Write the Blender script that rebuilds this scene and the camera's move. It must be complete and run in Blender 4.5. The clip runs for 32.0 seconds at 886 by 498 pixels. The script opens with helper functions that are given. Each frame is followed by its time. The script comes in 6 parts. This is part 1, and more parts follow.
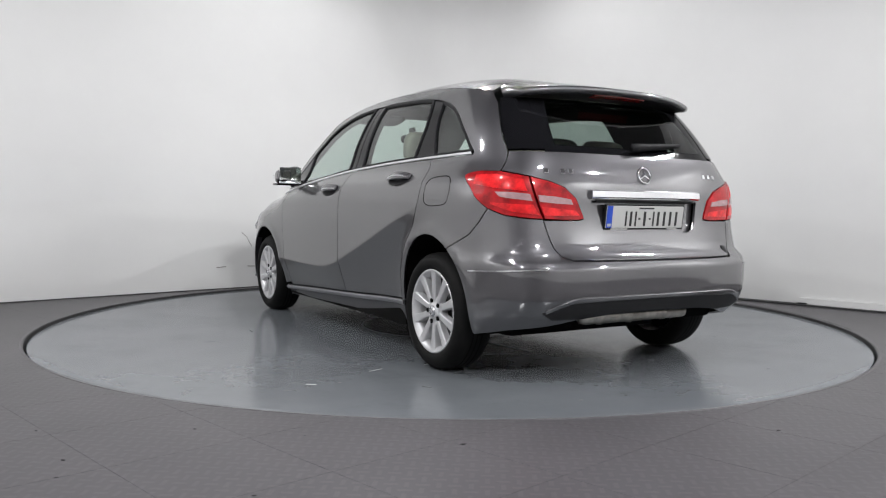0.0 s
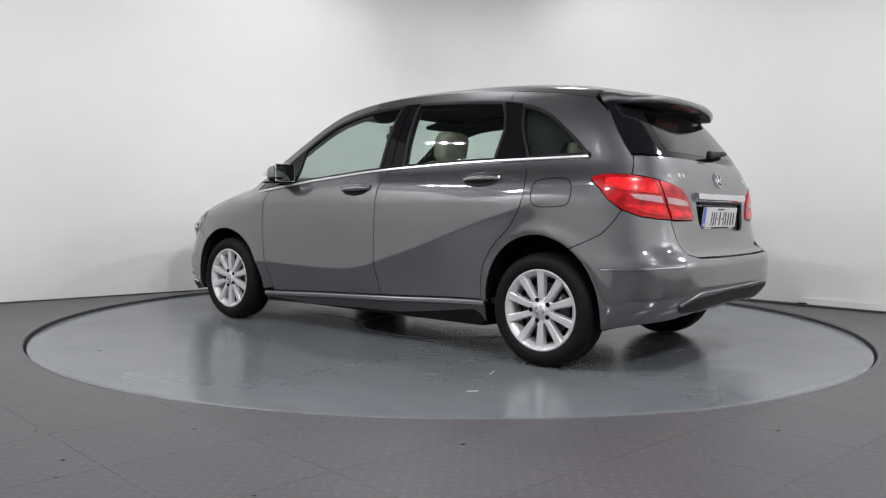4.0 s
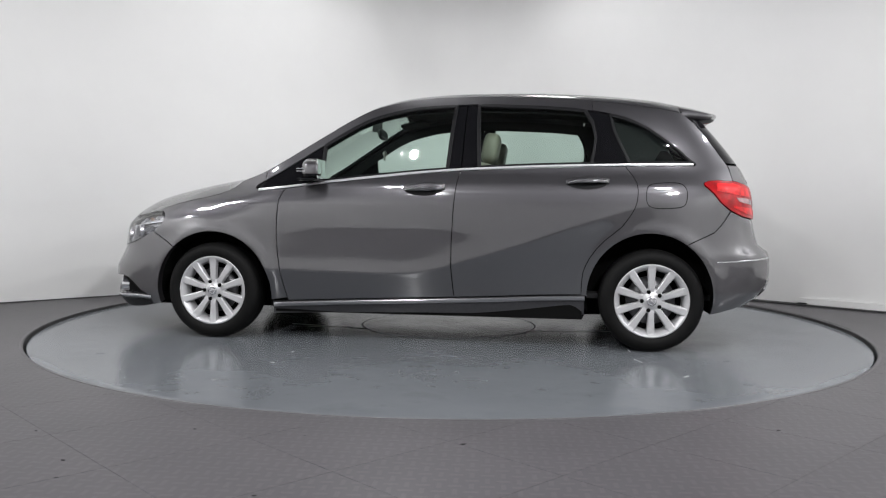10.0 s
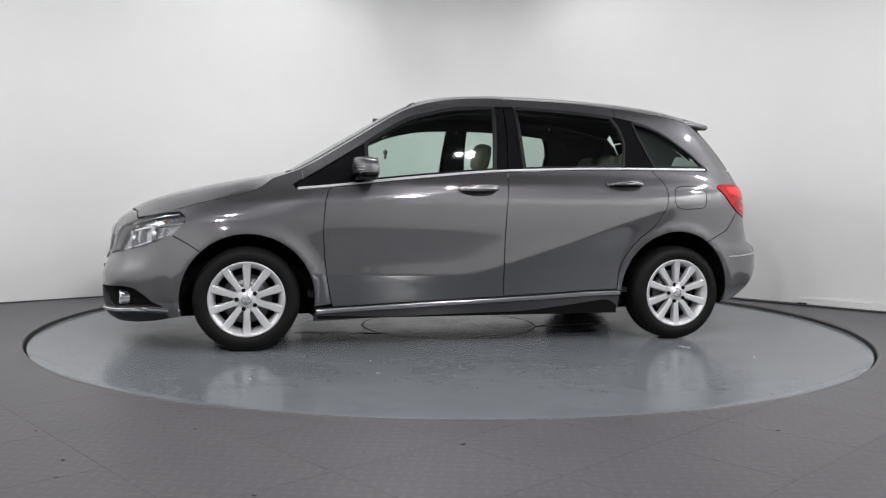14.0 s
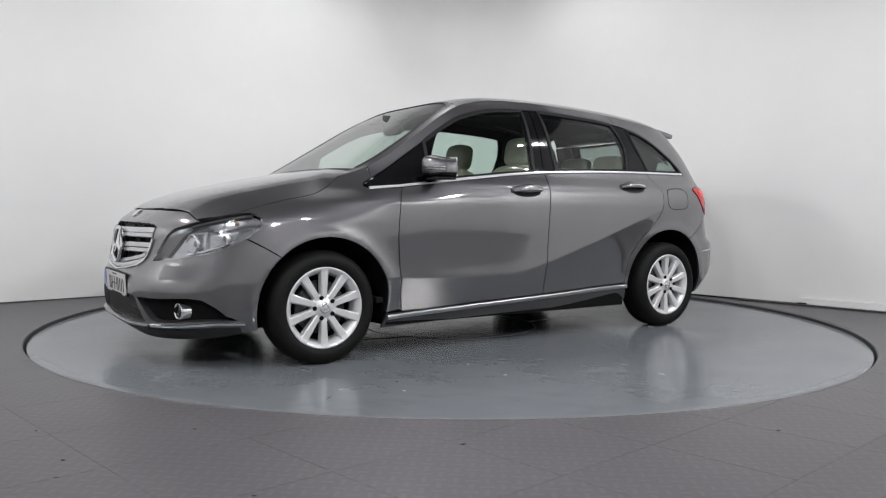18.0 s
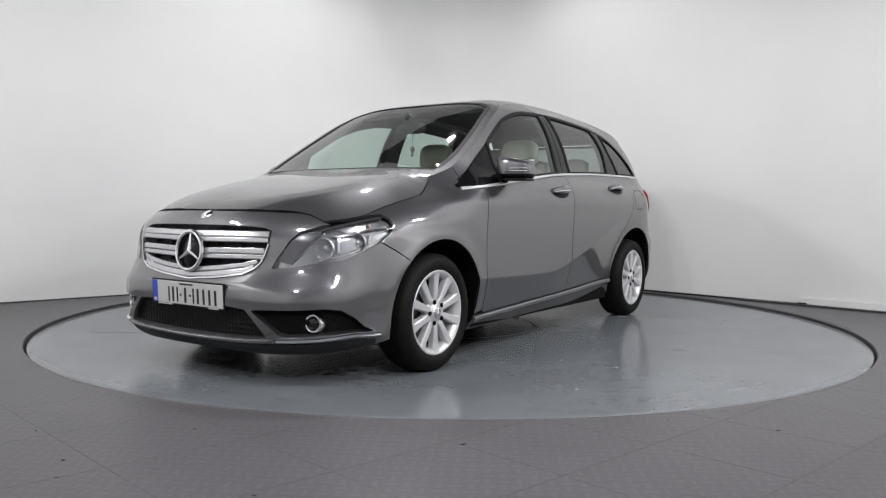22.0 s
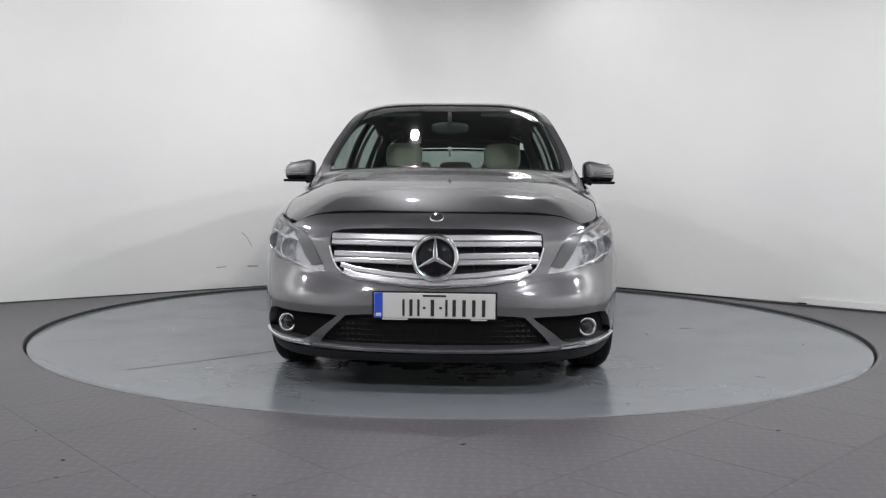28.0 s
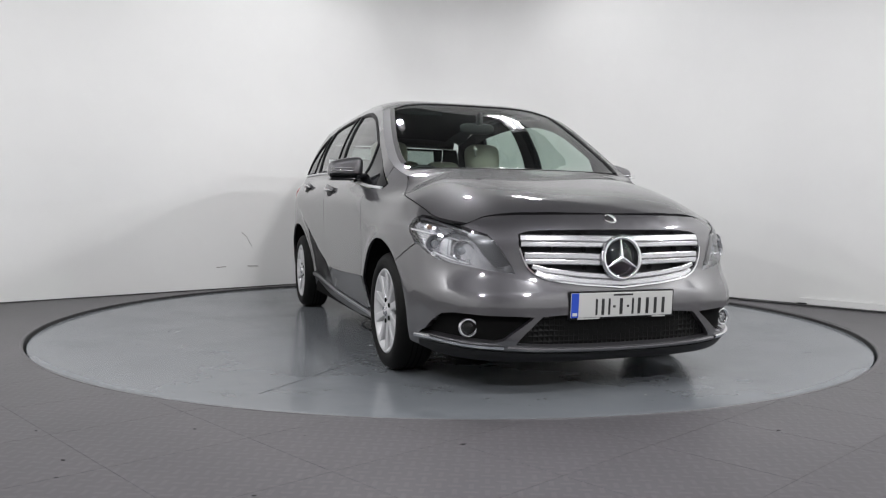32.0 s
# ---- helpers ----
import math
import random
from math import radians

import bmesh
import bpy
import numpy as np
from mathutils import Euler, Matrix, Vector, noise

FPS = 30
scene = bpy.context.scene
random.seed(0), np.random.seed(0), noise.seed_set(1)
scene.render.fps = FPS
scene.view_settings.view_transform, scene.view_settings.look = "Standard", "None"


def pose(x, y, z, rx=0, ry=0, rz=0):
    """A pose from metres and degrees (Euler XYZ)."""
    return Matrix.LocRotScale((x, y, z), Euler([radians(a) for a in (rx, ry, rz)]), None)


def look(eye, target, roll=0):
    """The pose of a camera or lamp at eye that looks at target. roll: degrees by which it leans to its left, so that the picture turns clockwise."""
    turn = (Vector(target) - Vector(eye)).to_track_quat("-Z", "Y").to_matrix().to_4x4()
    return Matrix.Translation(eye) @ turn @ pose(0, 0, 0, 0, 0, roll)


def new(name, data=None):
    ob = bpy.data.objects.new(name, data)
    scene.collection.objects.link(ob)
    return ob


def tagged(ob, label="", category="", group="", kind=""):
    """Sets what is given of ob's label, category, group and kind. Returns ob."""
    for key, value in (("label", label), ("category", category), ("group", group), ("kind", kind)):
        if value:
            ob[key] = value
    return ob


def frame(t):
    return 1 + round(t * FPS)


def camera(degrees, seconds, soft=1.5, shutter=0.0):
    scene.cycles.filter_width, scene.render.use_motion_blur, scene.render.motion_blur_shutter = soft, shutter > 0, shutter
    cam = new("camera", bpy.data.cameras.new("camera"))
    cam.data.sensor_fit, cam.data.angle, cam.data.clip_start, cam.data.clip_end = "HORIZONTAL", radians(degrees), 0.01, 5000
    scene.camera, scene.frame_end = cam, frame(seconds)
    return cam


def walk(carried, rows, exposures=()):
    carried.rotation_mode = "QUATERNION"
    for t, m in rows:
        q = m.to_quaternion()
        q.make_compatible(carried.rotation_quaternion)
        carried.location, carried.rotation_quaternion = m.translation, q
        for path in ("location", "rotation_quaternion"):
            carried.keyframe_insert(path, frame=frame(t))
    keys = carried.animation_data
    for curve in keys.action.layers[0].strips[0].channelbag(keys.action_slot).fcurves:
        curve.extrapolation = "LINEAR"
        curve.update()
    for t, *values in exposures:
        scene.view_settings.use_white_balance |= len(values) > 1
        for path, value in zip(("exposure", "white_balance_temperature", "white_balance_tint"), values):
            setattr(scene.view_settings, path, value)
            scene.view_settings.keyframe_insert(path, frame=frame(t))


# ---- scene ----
# World: turntable centre at the origin, its plate at z = 0, the tiled floor 47 mm higher.
FLOOR = 0.047
DISC_R = 2.682
DISC_X = 0.010
EYE = Vector((0.0, -5.5214, 0.8216))
YAW, PITCH, ROLL = radians(0.3668), radians(-2.8974), 0.5674
cam = camera(59.81, 32.0, soft=1.2)
AIM = EYE + Vector((-math.sin(YAW) * math.cos(PITCH), math.cos(YAW) * math.cos(PITCH), math.sin(PITCH))) * 5.0
walk(cam, [(0.0, look(EYE, AIM, ROLL)), (32.0, look(EYE, AIM, ROLL))])

# ---- light ----
world = bpy.data.worlds.new("world")
world.use_nodes = True
world.node_tree.nodes["Background"].inputs[0].default_value = (0.8, 0.85, 0.9, 1)
world.node_tree.nodes["Background"].inputs[1].default_value = 0.02
scene.world = world
scene.view_settings.exposure = 0.25
CEIL = 3.8
LAMP_Z = 3.5
SPOTS = []


def spot_cluster(x, y, aim, count, watts, spread):
    """Small round spotlights side by side under the ceiling, turned to a point."""
    d = Vector((aim[0] - x, aim[1] - y))
    side = Vector((-d.y, d.x)).normalized() * 0.19
    for k in range(count):
        off = side * (k - (count - 1) / 2)
        p = Vector((x + off.x, y + off.y, LAMP_Z))
        lamp = new("spot_bulb", bpy.data.lights.new("spot_bulb", "SPOT"))
        lamp.data.energy, lamp.data.shadow_soft_size = watts, 0.045
        lamp.data.spot_size, lamp.data.spot_blend = radians(spread), 0.3
        lamp.data.color = (0.985, 0.985, 1.0)
        m = look(p, Vector(aim))
        lamp.matrix_basis = m
        SPOTS.append(m)


for sx, sy, aim, count, watts, spread in (
    (-3.6, -1.2, (0.0, 0.0, 0.6), 3, 53, 84), (3.7, -0.8, (0.0, 0.0, 0.6), 3, 70, 84),
    (-1.9, -6.4, (0.3, 1.5, 1.2), 2, 128, 168), (2.1, -6.3, (-0.2, 1.5, 1.2), 2, 190, 168),
    # this row is placed unseen to fill the near floor and back corner
    (-1.5, -3.5, (-1.5, -3.3, 0.0), 2, 70, 168), (1.6, -3.5, (1.6, -3.3, 0.0), 2, 90, 168), (-0.4, 0.7, (-0.4, 0.8, 0.0), 1, 95, 176),
    # side pairs added out of view to brighten the walls the doors reflect
    (-5.2, -2.9, (-5.2, -2.7, 0.0), 2, 94, 170), (5.2, -2.9, (5.2, -2.7, 0.0), 2, 124, 170),
):
    spot_cluster(sx, sy, aim, count, watts, spread)


# ---- materials ----
def mat(name, color, rough=0.5, metal=0.0, noise_scale=0.0, noise_amount=0.0, bump=0.0, bump_scale=200.0, coat=0.0, spec=0.5, rough_var=0.0, trans=0.0, ior=1.45):
    m = bpy.data.materials.new(name)
    m.use_nodes = True
    nt = m.node_tree
    b = nt.nodes["Principled BSDF"]
    b.inputs["Base Color"].default_value = (*color, 1)
    b.inputs["Roughness"].default_value = rough
    b.inputs["Metallic"].default_value = metal
    b.inputs["Coat Weight"].default_value = coat
    b.inputs["Coat Roughness"].default_value = 0.045
    b.inputs["Specular IOR Level"].default_value = spec
    b.inputs["Transmission Weight"].default_value = trans
    b.inputs["IOR"].default_value = ior
    tc = nt.nodes.new("ShaderNodeTexCoord")
    if noise_amount or rough_var:
        n1 = nt.nodes.new("ShaderNodeTexNoise")
        n1.inputs["Scale"].default_value = noise_scale
        n1.inputs["Detail"].default_value = 8
        n1.inputs["Roughness"].default_value = 0.65
        nt.links.new(tc.outputs["Object"], n1.inputs["Vector"])
        if noise_amount:
            r = nt.nodes.new("ShaderNodeMapRange")
            r.inputs["From Min"].default_value, r.inputs["From Max"].default_value = 0.3, 0.7
            r.inputs["To Min"].default_value, r.inputs["To Max"].default_value = 1 - noise_amount, 1 + noise_amount
            nt.links.new(n1.outputs["Fac"], r.inputs["Value"])
            v = nt.nodes.new("ShaderNodeVectorMath")
            v.operation = "SCALE"
            v.inputs[0].default_value = color
            nt.links.new(r.outputs[0], v.inputs["Scale"])
            nt.links.new(v.outputs[0], b.inputs["Base Color"])
        if rough_var:
            r2 = nt.nodes.new("ShaderNodeMapRange")
            r2.inputs["From Min"].default_value, r2.inputs["From Max"].default_value = 0.3, 0.7
            r2.inputs["To Min"].default_value, r2.inputs["To Max"].default_value = max(0.02, rough - rough_var), rough + rough_var
            nt.links.new(n1.outputs["Fac"], r2.inputs["Value"])
            nt.links.new(r2.outputs[0], b.inputs["Roughness"])
    if bump:
        n2 = nt.nodes.new("ShaderNodeTexNoise")
        n2.inputs["Scale"].default_value = bump_scale
        n2.inputs["Detail"].default_value = 4
        nt.links.new(tc.outputs["Object"], n2.inputs["Vector"])
        bp = nt.nodes.new("ShaderNodeBump")
        bp.inputs["Strength"].default_value = bump
        bp.inputs["Distance"].default_value = 0.002
        nt.links.new(n2.outputs["Fac"], bp.inputs["Height"])
        nt.links.new(bp.outputs[0], b.inputs["Normal"])
    return m


def emit(name, color, power):
    m = bpy.data.materials.new(name)
    m.use_nodes = True
    b = m.node_tree.nodes["Principled BSDF"]
    b.inputs["Base Color"].default_value = (*color, 1)
    b.inputs["Emission Color"].default_value = (*color, 1)
    b.inputs["Emission Strength"].default_value = power
    return m


M_WALL = mat("white_wall_paint", (0.61, 0.61, 0.605), 0.55, 0, 1.3, 0.02, 0.05, 60)
M_WALLGREY = mat("grey_wall_paint", (0.66, 0.66, 0.66), 0.6, 0, 1.3, 0.04)
M_CEILDARK = mat("dark_ceiling_paint", (0.10, 0.10, 0.105), 0.8, 0, 2.0, 0.05)
M_CEIL = mat("white_ceiling_paint", (0.80, 0.80, 0.80), 0.7, 0, 2.0, 0.02)
M_FLOOR = mat("grey_rubber_tile", (0.070, 0.066, 0.071), 0.42, 0, 2.2, 0.12)
nt = M_FLOOR.node_tree


def node(kind, **values):
    n = nt.nodes.new("ShaderNode" + kind)
    for k, v in values.items():
        if k == "operation":
            n.operation = v
        else:
            n.inputs[int(k[1:])].default_value = v
    return n


# raised tread bars: short bars that alternate in direction from cell to cell
geo = nt.nodes.new("ShaderNodeNewGeometry")
mp = nt.nodes.new("ShaderNodeMapping")
mp.inputs["Rotation"].default_value[2] = radians(3)
mp.inputs["Scale"].default_value = (22, 22, 22)
nt.links.new(geo.outputs["Position"], mp.inputs["Vector"])
sep = nt.nodes.new("ShaderNodeSeparateXYZ")
nt.links.new(mp.outputs[0], sep.inputs[0])
chk = nt.nodes.new("ShaderNodeTexChecker")
chk.inputs["Scale"].default_value = 1.0
nt.links.new(mp.outputs[0], chk.inputs["Vector"])
masks = []
for a, b in ((0, 1), (1, 0)):
    fa, fb = node("Math", operation="FRACT"), node("Math", operation="FRACT")
    nt.links.new(sep.outputs[a], fa.inputs[0])
    nt.links.new(sep.outputs[b], fb.inputs[0])
    sa, sb = node("Math", operation="SUBTRACT", _1=0.5), node("Math", operation="SUBTRACT", _1=0.5)
    nt.links.new(fa.outputs[0], sa.inputs[0])
    nt.links.new(fb.outputs[0], sb.inputs[0])
    aa, ab = node("Math", operation="ABSOLUTE"), node("Math", operation="ABSOLUTE")
    nt.links.new(sa.outputs[0], aa.inputs[0])
    nt.links.new(sb.outputs[0], ab.inputs[0])
    la, lb = node("Math", operation="LESS_THAN", _1=0.44), node("Math", operation="LESS_THAN", _1=0.15)
    nt.links.new(aa.outputs[0], la.inputs[0])
    nt.links.new(ab.outputs[0], lb.inputs[0])
    mu = node("Math", operation="MULTIPLY")
    nt.links.new(la.outputs[0], mu.inputs[0])
    nt.links.new(lb.outputs[0], mu.inputs[1])
    masks.append(mu)
mixf = nt.nodes.new("ShaderNodeMix")
nt.links.new(chk.outputs["Fac"], mixf.inputs[0])
nt.links.new(masks[0].outputs[0], mixf.inputs[2])
nt.links.new(masks[1].outputs[0], mixf.inputs[3])
bpn = nt.nodes.new("ShaderNodeBump")
bpn.inputs["Strength"].default_value, bpn.inputs["Distance"].default_value = 1.0, 0.0055
nt.links.new(mixf.outputs[0], bpn.inputs["Height"])
bsdf = nt.nodes["Principled BSDF"]
nt.links.new(bpn.outputs[0], bsdf.inputs["Normal"])
# bars paler, ground darker: the relief's shading put into the colour
relief_tone = node("MapRange", _3=0.91, _4=1.15)
nt.links.new(mixf.outputs[0], relief_tone.inputs[0])
tone = nt.nodes.new("ShaderNodeVectorMath")
tone.operation = "SCALE"
nt.links.new(bsdf.inputs["Base Color"].links[0].from_socket, tone.inputs[0])
nt.links.new(relief_tone.outputs[0], tone.inputs["Scale"])
nt.links.new(tone.outputs[0], bsdf.inputs["Base Color"])
M_DISC = mat("grey_painted_plate", (0.135, 0.145, 0.157), 0.20, 0, 1.6, 0.07, 0.02, 7, rough_var=0.04, spec=0.42)
nt = M_DISC.node_tree
bsdf = nt.nodes["Principled BSDF"]
tcd = nt.nodes.new("ShaderNodeTexCoord")
for scale, lo, hi, dark, rough in ((3.1, 0.54, 0.72, 0.82, 0.02), (13.0, 0.63, 0.78, 0.84, 0.01)):
    nz = node("TexNoise", _2=scale, _3=7.0, _4=0.62)
    nt.links.new(tcd.outputs["Object"], nz.inputs["Vector"])
    dirt = node("MapRange", _1=lo, _2=hi, _3=1.0, _4=dark)
    nt.links.new(nz.outputs["Fac"], dirt.inputs[0])
    tone = nt.nodes.new("ShaderNodeVectorMath")
    tone.operation = "SCALE"
    nt.links.new(bsdf.inputs["Base Color"].links[0].from_socket, tone.inputs[0])
    nt.links.new(dirt.outputs[0], tone.inputs["Scale"])
    nt.links.new(tone.outputs[0], bsdf.inputs["Base Color"])
    dull = node("MapRange", _1=lo, _2=hi, _3=0.0, _4=rough)
    nt.links.new(nz.outputs["Fac"], dull.inputs[0])
    add = node("Math", operation="ADD")
    nt.links.new(bsdf.inputs["Roughness"].links[0].from_socket, add.inputs[0])
    nt.links.new(dull.outputs[0], add.inputs[1])
    nt.links.new(add.outputs[0], bsdf.inputs["Roughness"])
M_GAP = mat("black_gap_rubber", (0.012, 0.012, 0.012), 0.6)
M_PAINT = mat("grey_metallic_paint", (0.068, 0.066, 0.072), 0.45, 0.80, 900, 0.10, coat=1.0)
M_PAINT.node_tree.nodes["Principled BSDF"].inputs["Coat IOR"].default_value = 2.3
M_PAINT.node_tree.nodes["Principled BSDF"].inputs["Coat Roughness"].default_value = 0.045
# body paint made darker: the shade low on the rocker put into colour
M_ROCKER_SHADE = mat("shaded_rocker_paint", (0.050, 0.049, 0.053), 0.40, 0.5, 60, 0.1, coat=0.6)
M_BLACKGLOSS = mat("gloss_black_trim", (0.005, 0.005, 0.006), 0.06, 0, spec=0.3)
M_BLACK = mat("black_plastic", (0.007, 0.007, 0.008), 0.5, 0, 60, 0.15, 0.2, 400, spec=0.15)
M_DARK = mat("dark_underbody", (0.004, 0.004, 0.004), 0.9, spec=0.1)
M_RUBBER = mat("tyre_rubber", (0.005, 0.005, 0.005), 0.62, 0, 30, 0.2, 0.1, 150, spec=0.15)
M_ALLOY = mat("silver_alloy", (0.50, 0.50, 0.51), 0.36, 0.4, 20, 0.05)
M_TRIM = mat("bright_window_trim", (0.66, 0.66, 0.68), 0.28, 0.55)
M_SILL = mat("satin_sill_silver", (0.28, 0.28, 0.295), 0.28, 0.8)
M_CHROME = mat("chrome", (0.78, 0.78, 0.80), 0.06, 1.0)
M_SATIN = mat("satin_silver", (0.54, 0.54, 0.56), 0.26, 0.8)


# ---- small builders ----
def link_mesh(name, bm, material, parent=None, label="", smooth=True):
    me = bpy.data.meshes.new(name)
    bm.normal_update()
    for f in bm.faces:
        f.smooth = smooth
    bm.to_mesh(me)
    bm.free()
    me.materials.append(material)
    ob = new(name, me)
    if parent is not None:
        ob.parent = parent
    if label:
        ob["label"] = label
    return ob


def part(name, bm, material, parent, label="", smooth=True):
    return link_mesh(name, bm, material, parent, label, smooth)


def box(bm, x0, x1, y0, y1, z0, z1, bevel=0.0):
    vs = [bm.verts.new((x, y, z)) for x in (x0, x1) for y in (y0, y1) for z in (z0, z1)]
    fs = [bm.faces.new([vs[i] for i in f]) for f in ((0, 1, 3, 2), (4, 6, 7, 5), (0, 4, 5, 1), (2, 3, 7, 6), (0, 2, 6, 4), (1, 5, 7, 3))]
    if bevel:
        es = list({e for f in fs for e in f.edges})
        bmesh.ops.bevel(bm, geom=es, offset=bevel, segments=2, affect="EDGES", profile=0.5)
    return vs


def prism(bm, pts, z0, z1):
    """An upright slab over a plan outline."""
    lo = [bm.verts.new((x, y, z0)) for x, y in pts]
    hi = [bm.verts.new((x, y, z1)) for x, y in pts]
    n = len(pts)
    bm.faces.new(lo[::-1])
    bm.faces.new(hi)
    for i in range(n):
        bm.faces.new((lo[i], lo[(i + 1) % n], hi[(i + 1) % n], hi[i]))


def lathe(bm, profile, seg=48, axis="y", arc=2 * math.pi):
    """Turn a profile of (radius, height) about an axis through the origin."""
    rings = []
    for k in range(seg):
        a = arc * k / seg
        ring = []
        for r, h in profile:
            c, s = r * math.cos(a), r * math.sin(a)
            ring.append(bm.verts.new((c, h, s) if axis == "y" else (c, s, h) if axis == "z" else (h, c, s)))
        rings.append(ring)
    for k in range(seg):
        a, b = rings[k], rings[(k + 1) % seg]
        for i in range(len(profile) - 1):
            bm.faces.new((a[i], b[i], b[i + 1], a[i + 1]))


def moved(bm, m):
    bmesh.ops.transform(bm, matrix=m, verts=bm.verts)
    if m.determinant() < 0:
        bmesh.ops.reverse_faces(bm, faces=bm.faces)
    return bm


# ---- the room ----
# Two white walls meet in a rounded corner behind the turntable; the rest closes the room behind the camera.
CORNER = Vector((0.10, 3.86))
DIR_L = Vector((-0.741, -0.672)).normalized()
DIR_R = Vector((0.717, -0.697)).normalized()
END_L = CORNER + DIR_L * 9.6
END_R = CORNER + DIR_R * 9.6
END_B = END_L + DIR_R * 9.3


def wall_run(name, pts, label, material, z0=FLOOR, z1=CEIL, thick=0.15):
    """A wall with thickness that follows a plan line; the room lies on its left."""
    bm = bmesh.new()
    n = len(pts)
    out = []
    for i, p in enumerate(pts):
        a, b = pts[max(0, i - 1)], pts[min(n - 1, i + 1)]
        d = (b - a).normalized()
        out.append(p + Vector((d.y, -d.x)) * thick)
    cols = [[bm.verts.new((q.x, q.y, z)) for q, z in ((p, z0 - 0.3), (p, z1), (o, z1), (o, z0 - 0.3))] for p, o in zip(pts, out)]
    for a, b in zip(cols, cols[1:]):
        for i in range(4):
            bm.faces.new((a[i], b[i], b[(i + 1) % 4], a[(i + 1) % 4]))
    bm.faces.new(cols[0])
    bm.faces.new(cols[-1][::-1])
    bmesh.ops.recalc_face_normals(bm, faces=bm.faces)
    ob = link_mesh(name, bm, material, smooth=False)
    return tagged(ob, label, "wall", kind="structure")


def corner_arc(c, da, db, r, n=72):
    """Points that round the corner c between two walls."""
    a, b = c + da * r, c + db * r
    return [a.lerp(c, k / n).lerp(c.lerp(b, k / n), k / n) for k in range(n + 1)]


arc = corner_arc(CORNER, DIR_R, DIR_L, 1.1)
wall_run("wall_back", [END_R] + arc + [END_L], "plain white painted studio wall with a rounded corner", M_WALL)
COVE = 0.42


def cove_run(pts, r=COVE, n=10):
    """The hollow curve between a wall and the ceiling."""
    bm = bmesh.new()
    cols = []
    for i, p in enumerate(pts):
        a, b = pts[max(0, i - 1)], pts[min(len(pts) - 1, i + 1)]
        d = (b - a).normalized()
        nrm = Vector((-d.y, d.x))
        col = []
        for k in range(n + 1):
            f = math.pi / 2 * k / n
            q = p + nrm * (0.002 + r * (1 - math.cos(f)))
            col.append(bm.verts.new((q.x, q.y, CEIL - r + (r - 0.002) * math.sin(f))))
        cols.append(col)
    for a, b in zip(cols, cols[1:]):
        for k in range(n):
            bm.faces.new((a[k], b[k], b[k + 1], a[k + 1]))
    return tagged(link_mesh("cove", bm, M_CEIL), "white hollow curve between wall and ceiling", "cove", kind="structure")


cove_run([END_R] + arc + [END_L])
wall_run("wall_side", [END_L, END_B], "plain pale grey painted wall closing the studio", M_WALLGREY)
wall_run("wall_front", [END_B, END_R], "plain pale grey painted wall facing the turntable", M_WALLGREY)
SPLIT_L, SPLIT_R = CORNER + DIR_L * 3.0, CORNER + DIR_R * 3.0
bm = bmesh.new()
prism(bm, [(p.x, p.y) for p in (SPLIT_R, CORNER, SPLIT_L)], CEIL, CEIL + 0.12)
tagged(link_mesh("ceiling", bm, M_CEIL, smooth=False), "white painted ceiling in the corner of the studio", "ceiling", kind="structure")
bm = bmesh.new()
prism(bm, [(p.x, p.y) for p in (END_R, SPLIT_R, SPLIT_L, END_L, END_B)], CEIL, CEIL + 0.12)
tagged(link_mesh("ceiling_main", bm, M_CEILDARK, smooth=False), "dark grey painted ceiling over the turntable", "ceiling", kind="structure")

# floor sheet with the round pit
bm = bmesh.new()
N = 144
ring = [bm.verts.new((math.cos(2 * math.pi * k / N) * (DISC_R + 0.014) + DISC_X, math.sin(2 * math.pi * k / N) * (DISC_R + 0.014), FLOOR - 0.002)) for k in range(N)]
ring2 = []
for k in range(N):
    a = 2 * math.pi * k / N
    ring2.append(bm.verts.new((math.cos(a) * 12, math.sin(a) * 12 - 1, FLOOR - 0.002)))
low = [bm.verts.new((v.co.x, v.co.y, -0.06)) for v in ring]
for k in range(N):
    j = (k + 1) % N
    bm.faces.new((ring[k], ring2[k], ring2[j], ring[j]))
    bm.faces.new((low[k], ring[k], ring[j], low[j]))
tagged(link_mesh("floor", bm, M_FLOOR, smooth=False), "dark grey rubber-tiled floor with raised tread bars", "floor", kind="structure")
bm = bmesh.new()
lathe(bm, [(DISC_R + 0.014, -0.05), (DISC_R - 0.3, -0.055)], N, "z")
moved(bm, pose(DISC_X, 0, 0))
tagged(link_mesh("pit", bm, M_GAP), "black gap round the turntable plate", "gap", kind="structure")

# ---- the turntable ----
turntable = tagged(new("turntable"), "grey-painted round steel turntable plate with scuffs", "turntable")
def plate_z(r):
    """The plate is slightly dished towards its rim."""
    return 0.031 * max(0.0, (r - 1.5) / (DISC_R - 1.5)) ** 1.6


bm = bmesh.new()
lathe(bm, [(0.0, 0.0)] + [(r, plate_z(r)) for r in (0.6, 1.3, 1.5, 1.6, 1.7, 1.8, 1.9, 2.0, 2.1, 2.2, 2.3, 2.4, 2.5, 2.6, DISC_R - 0.006)] + [(DISC_R, 0.027), (DISC_R, -0.045)], N, "z")
bmesh.ops.remove_doubles(bm, verts=bm.verts, dist=1e-5)
part("plate", bm, M_DISC, turntable)

# ---- the car's surfaces ----
# Car space: x forward, y left, z up, origin on the plate midway between the axles.
car = tagged(new("car"), "grey metallic five-door hatchback with silver ten-spoke wheels, standing on the turntable", "car")


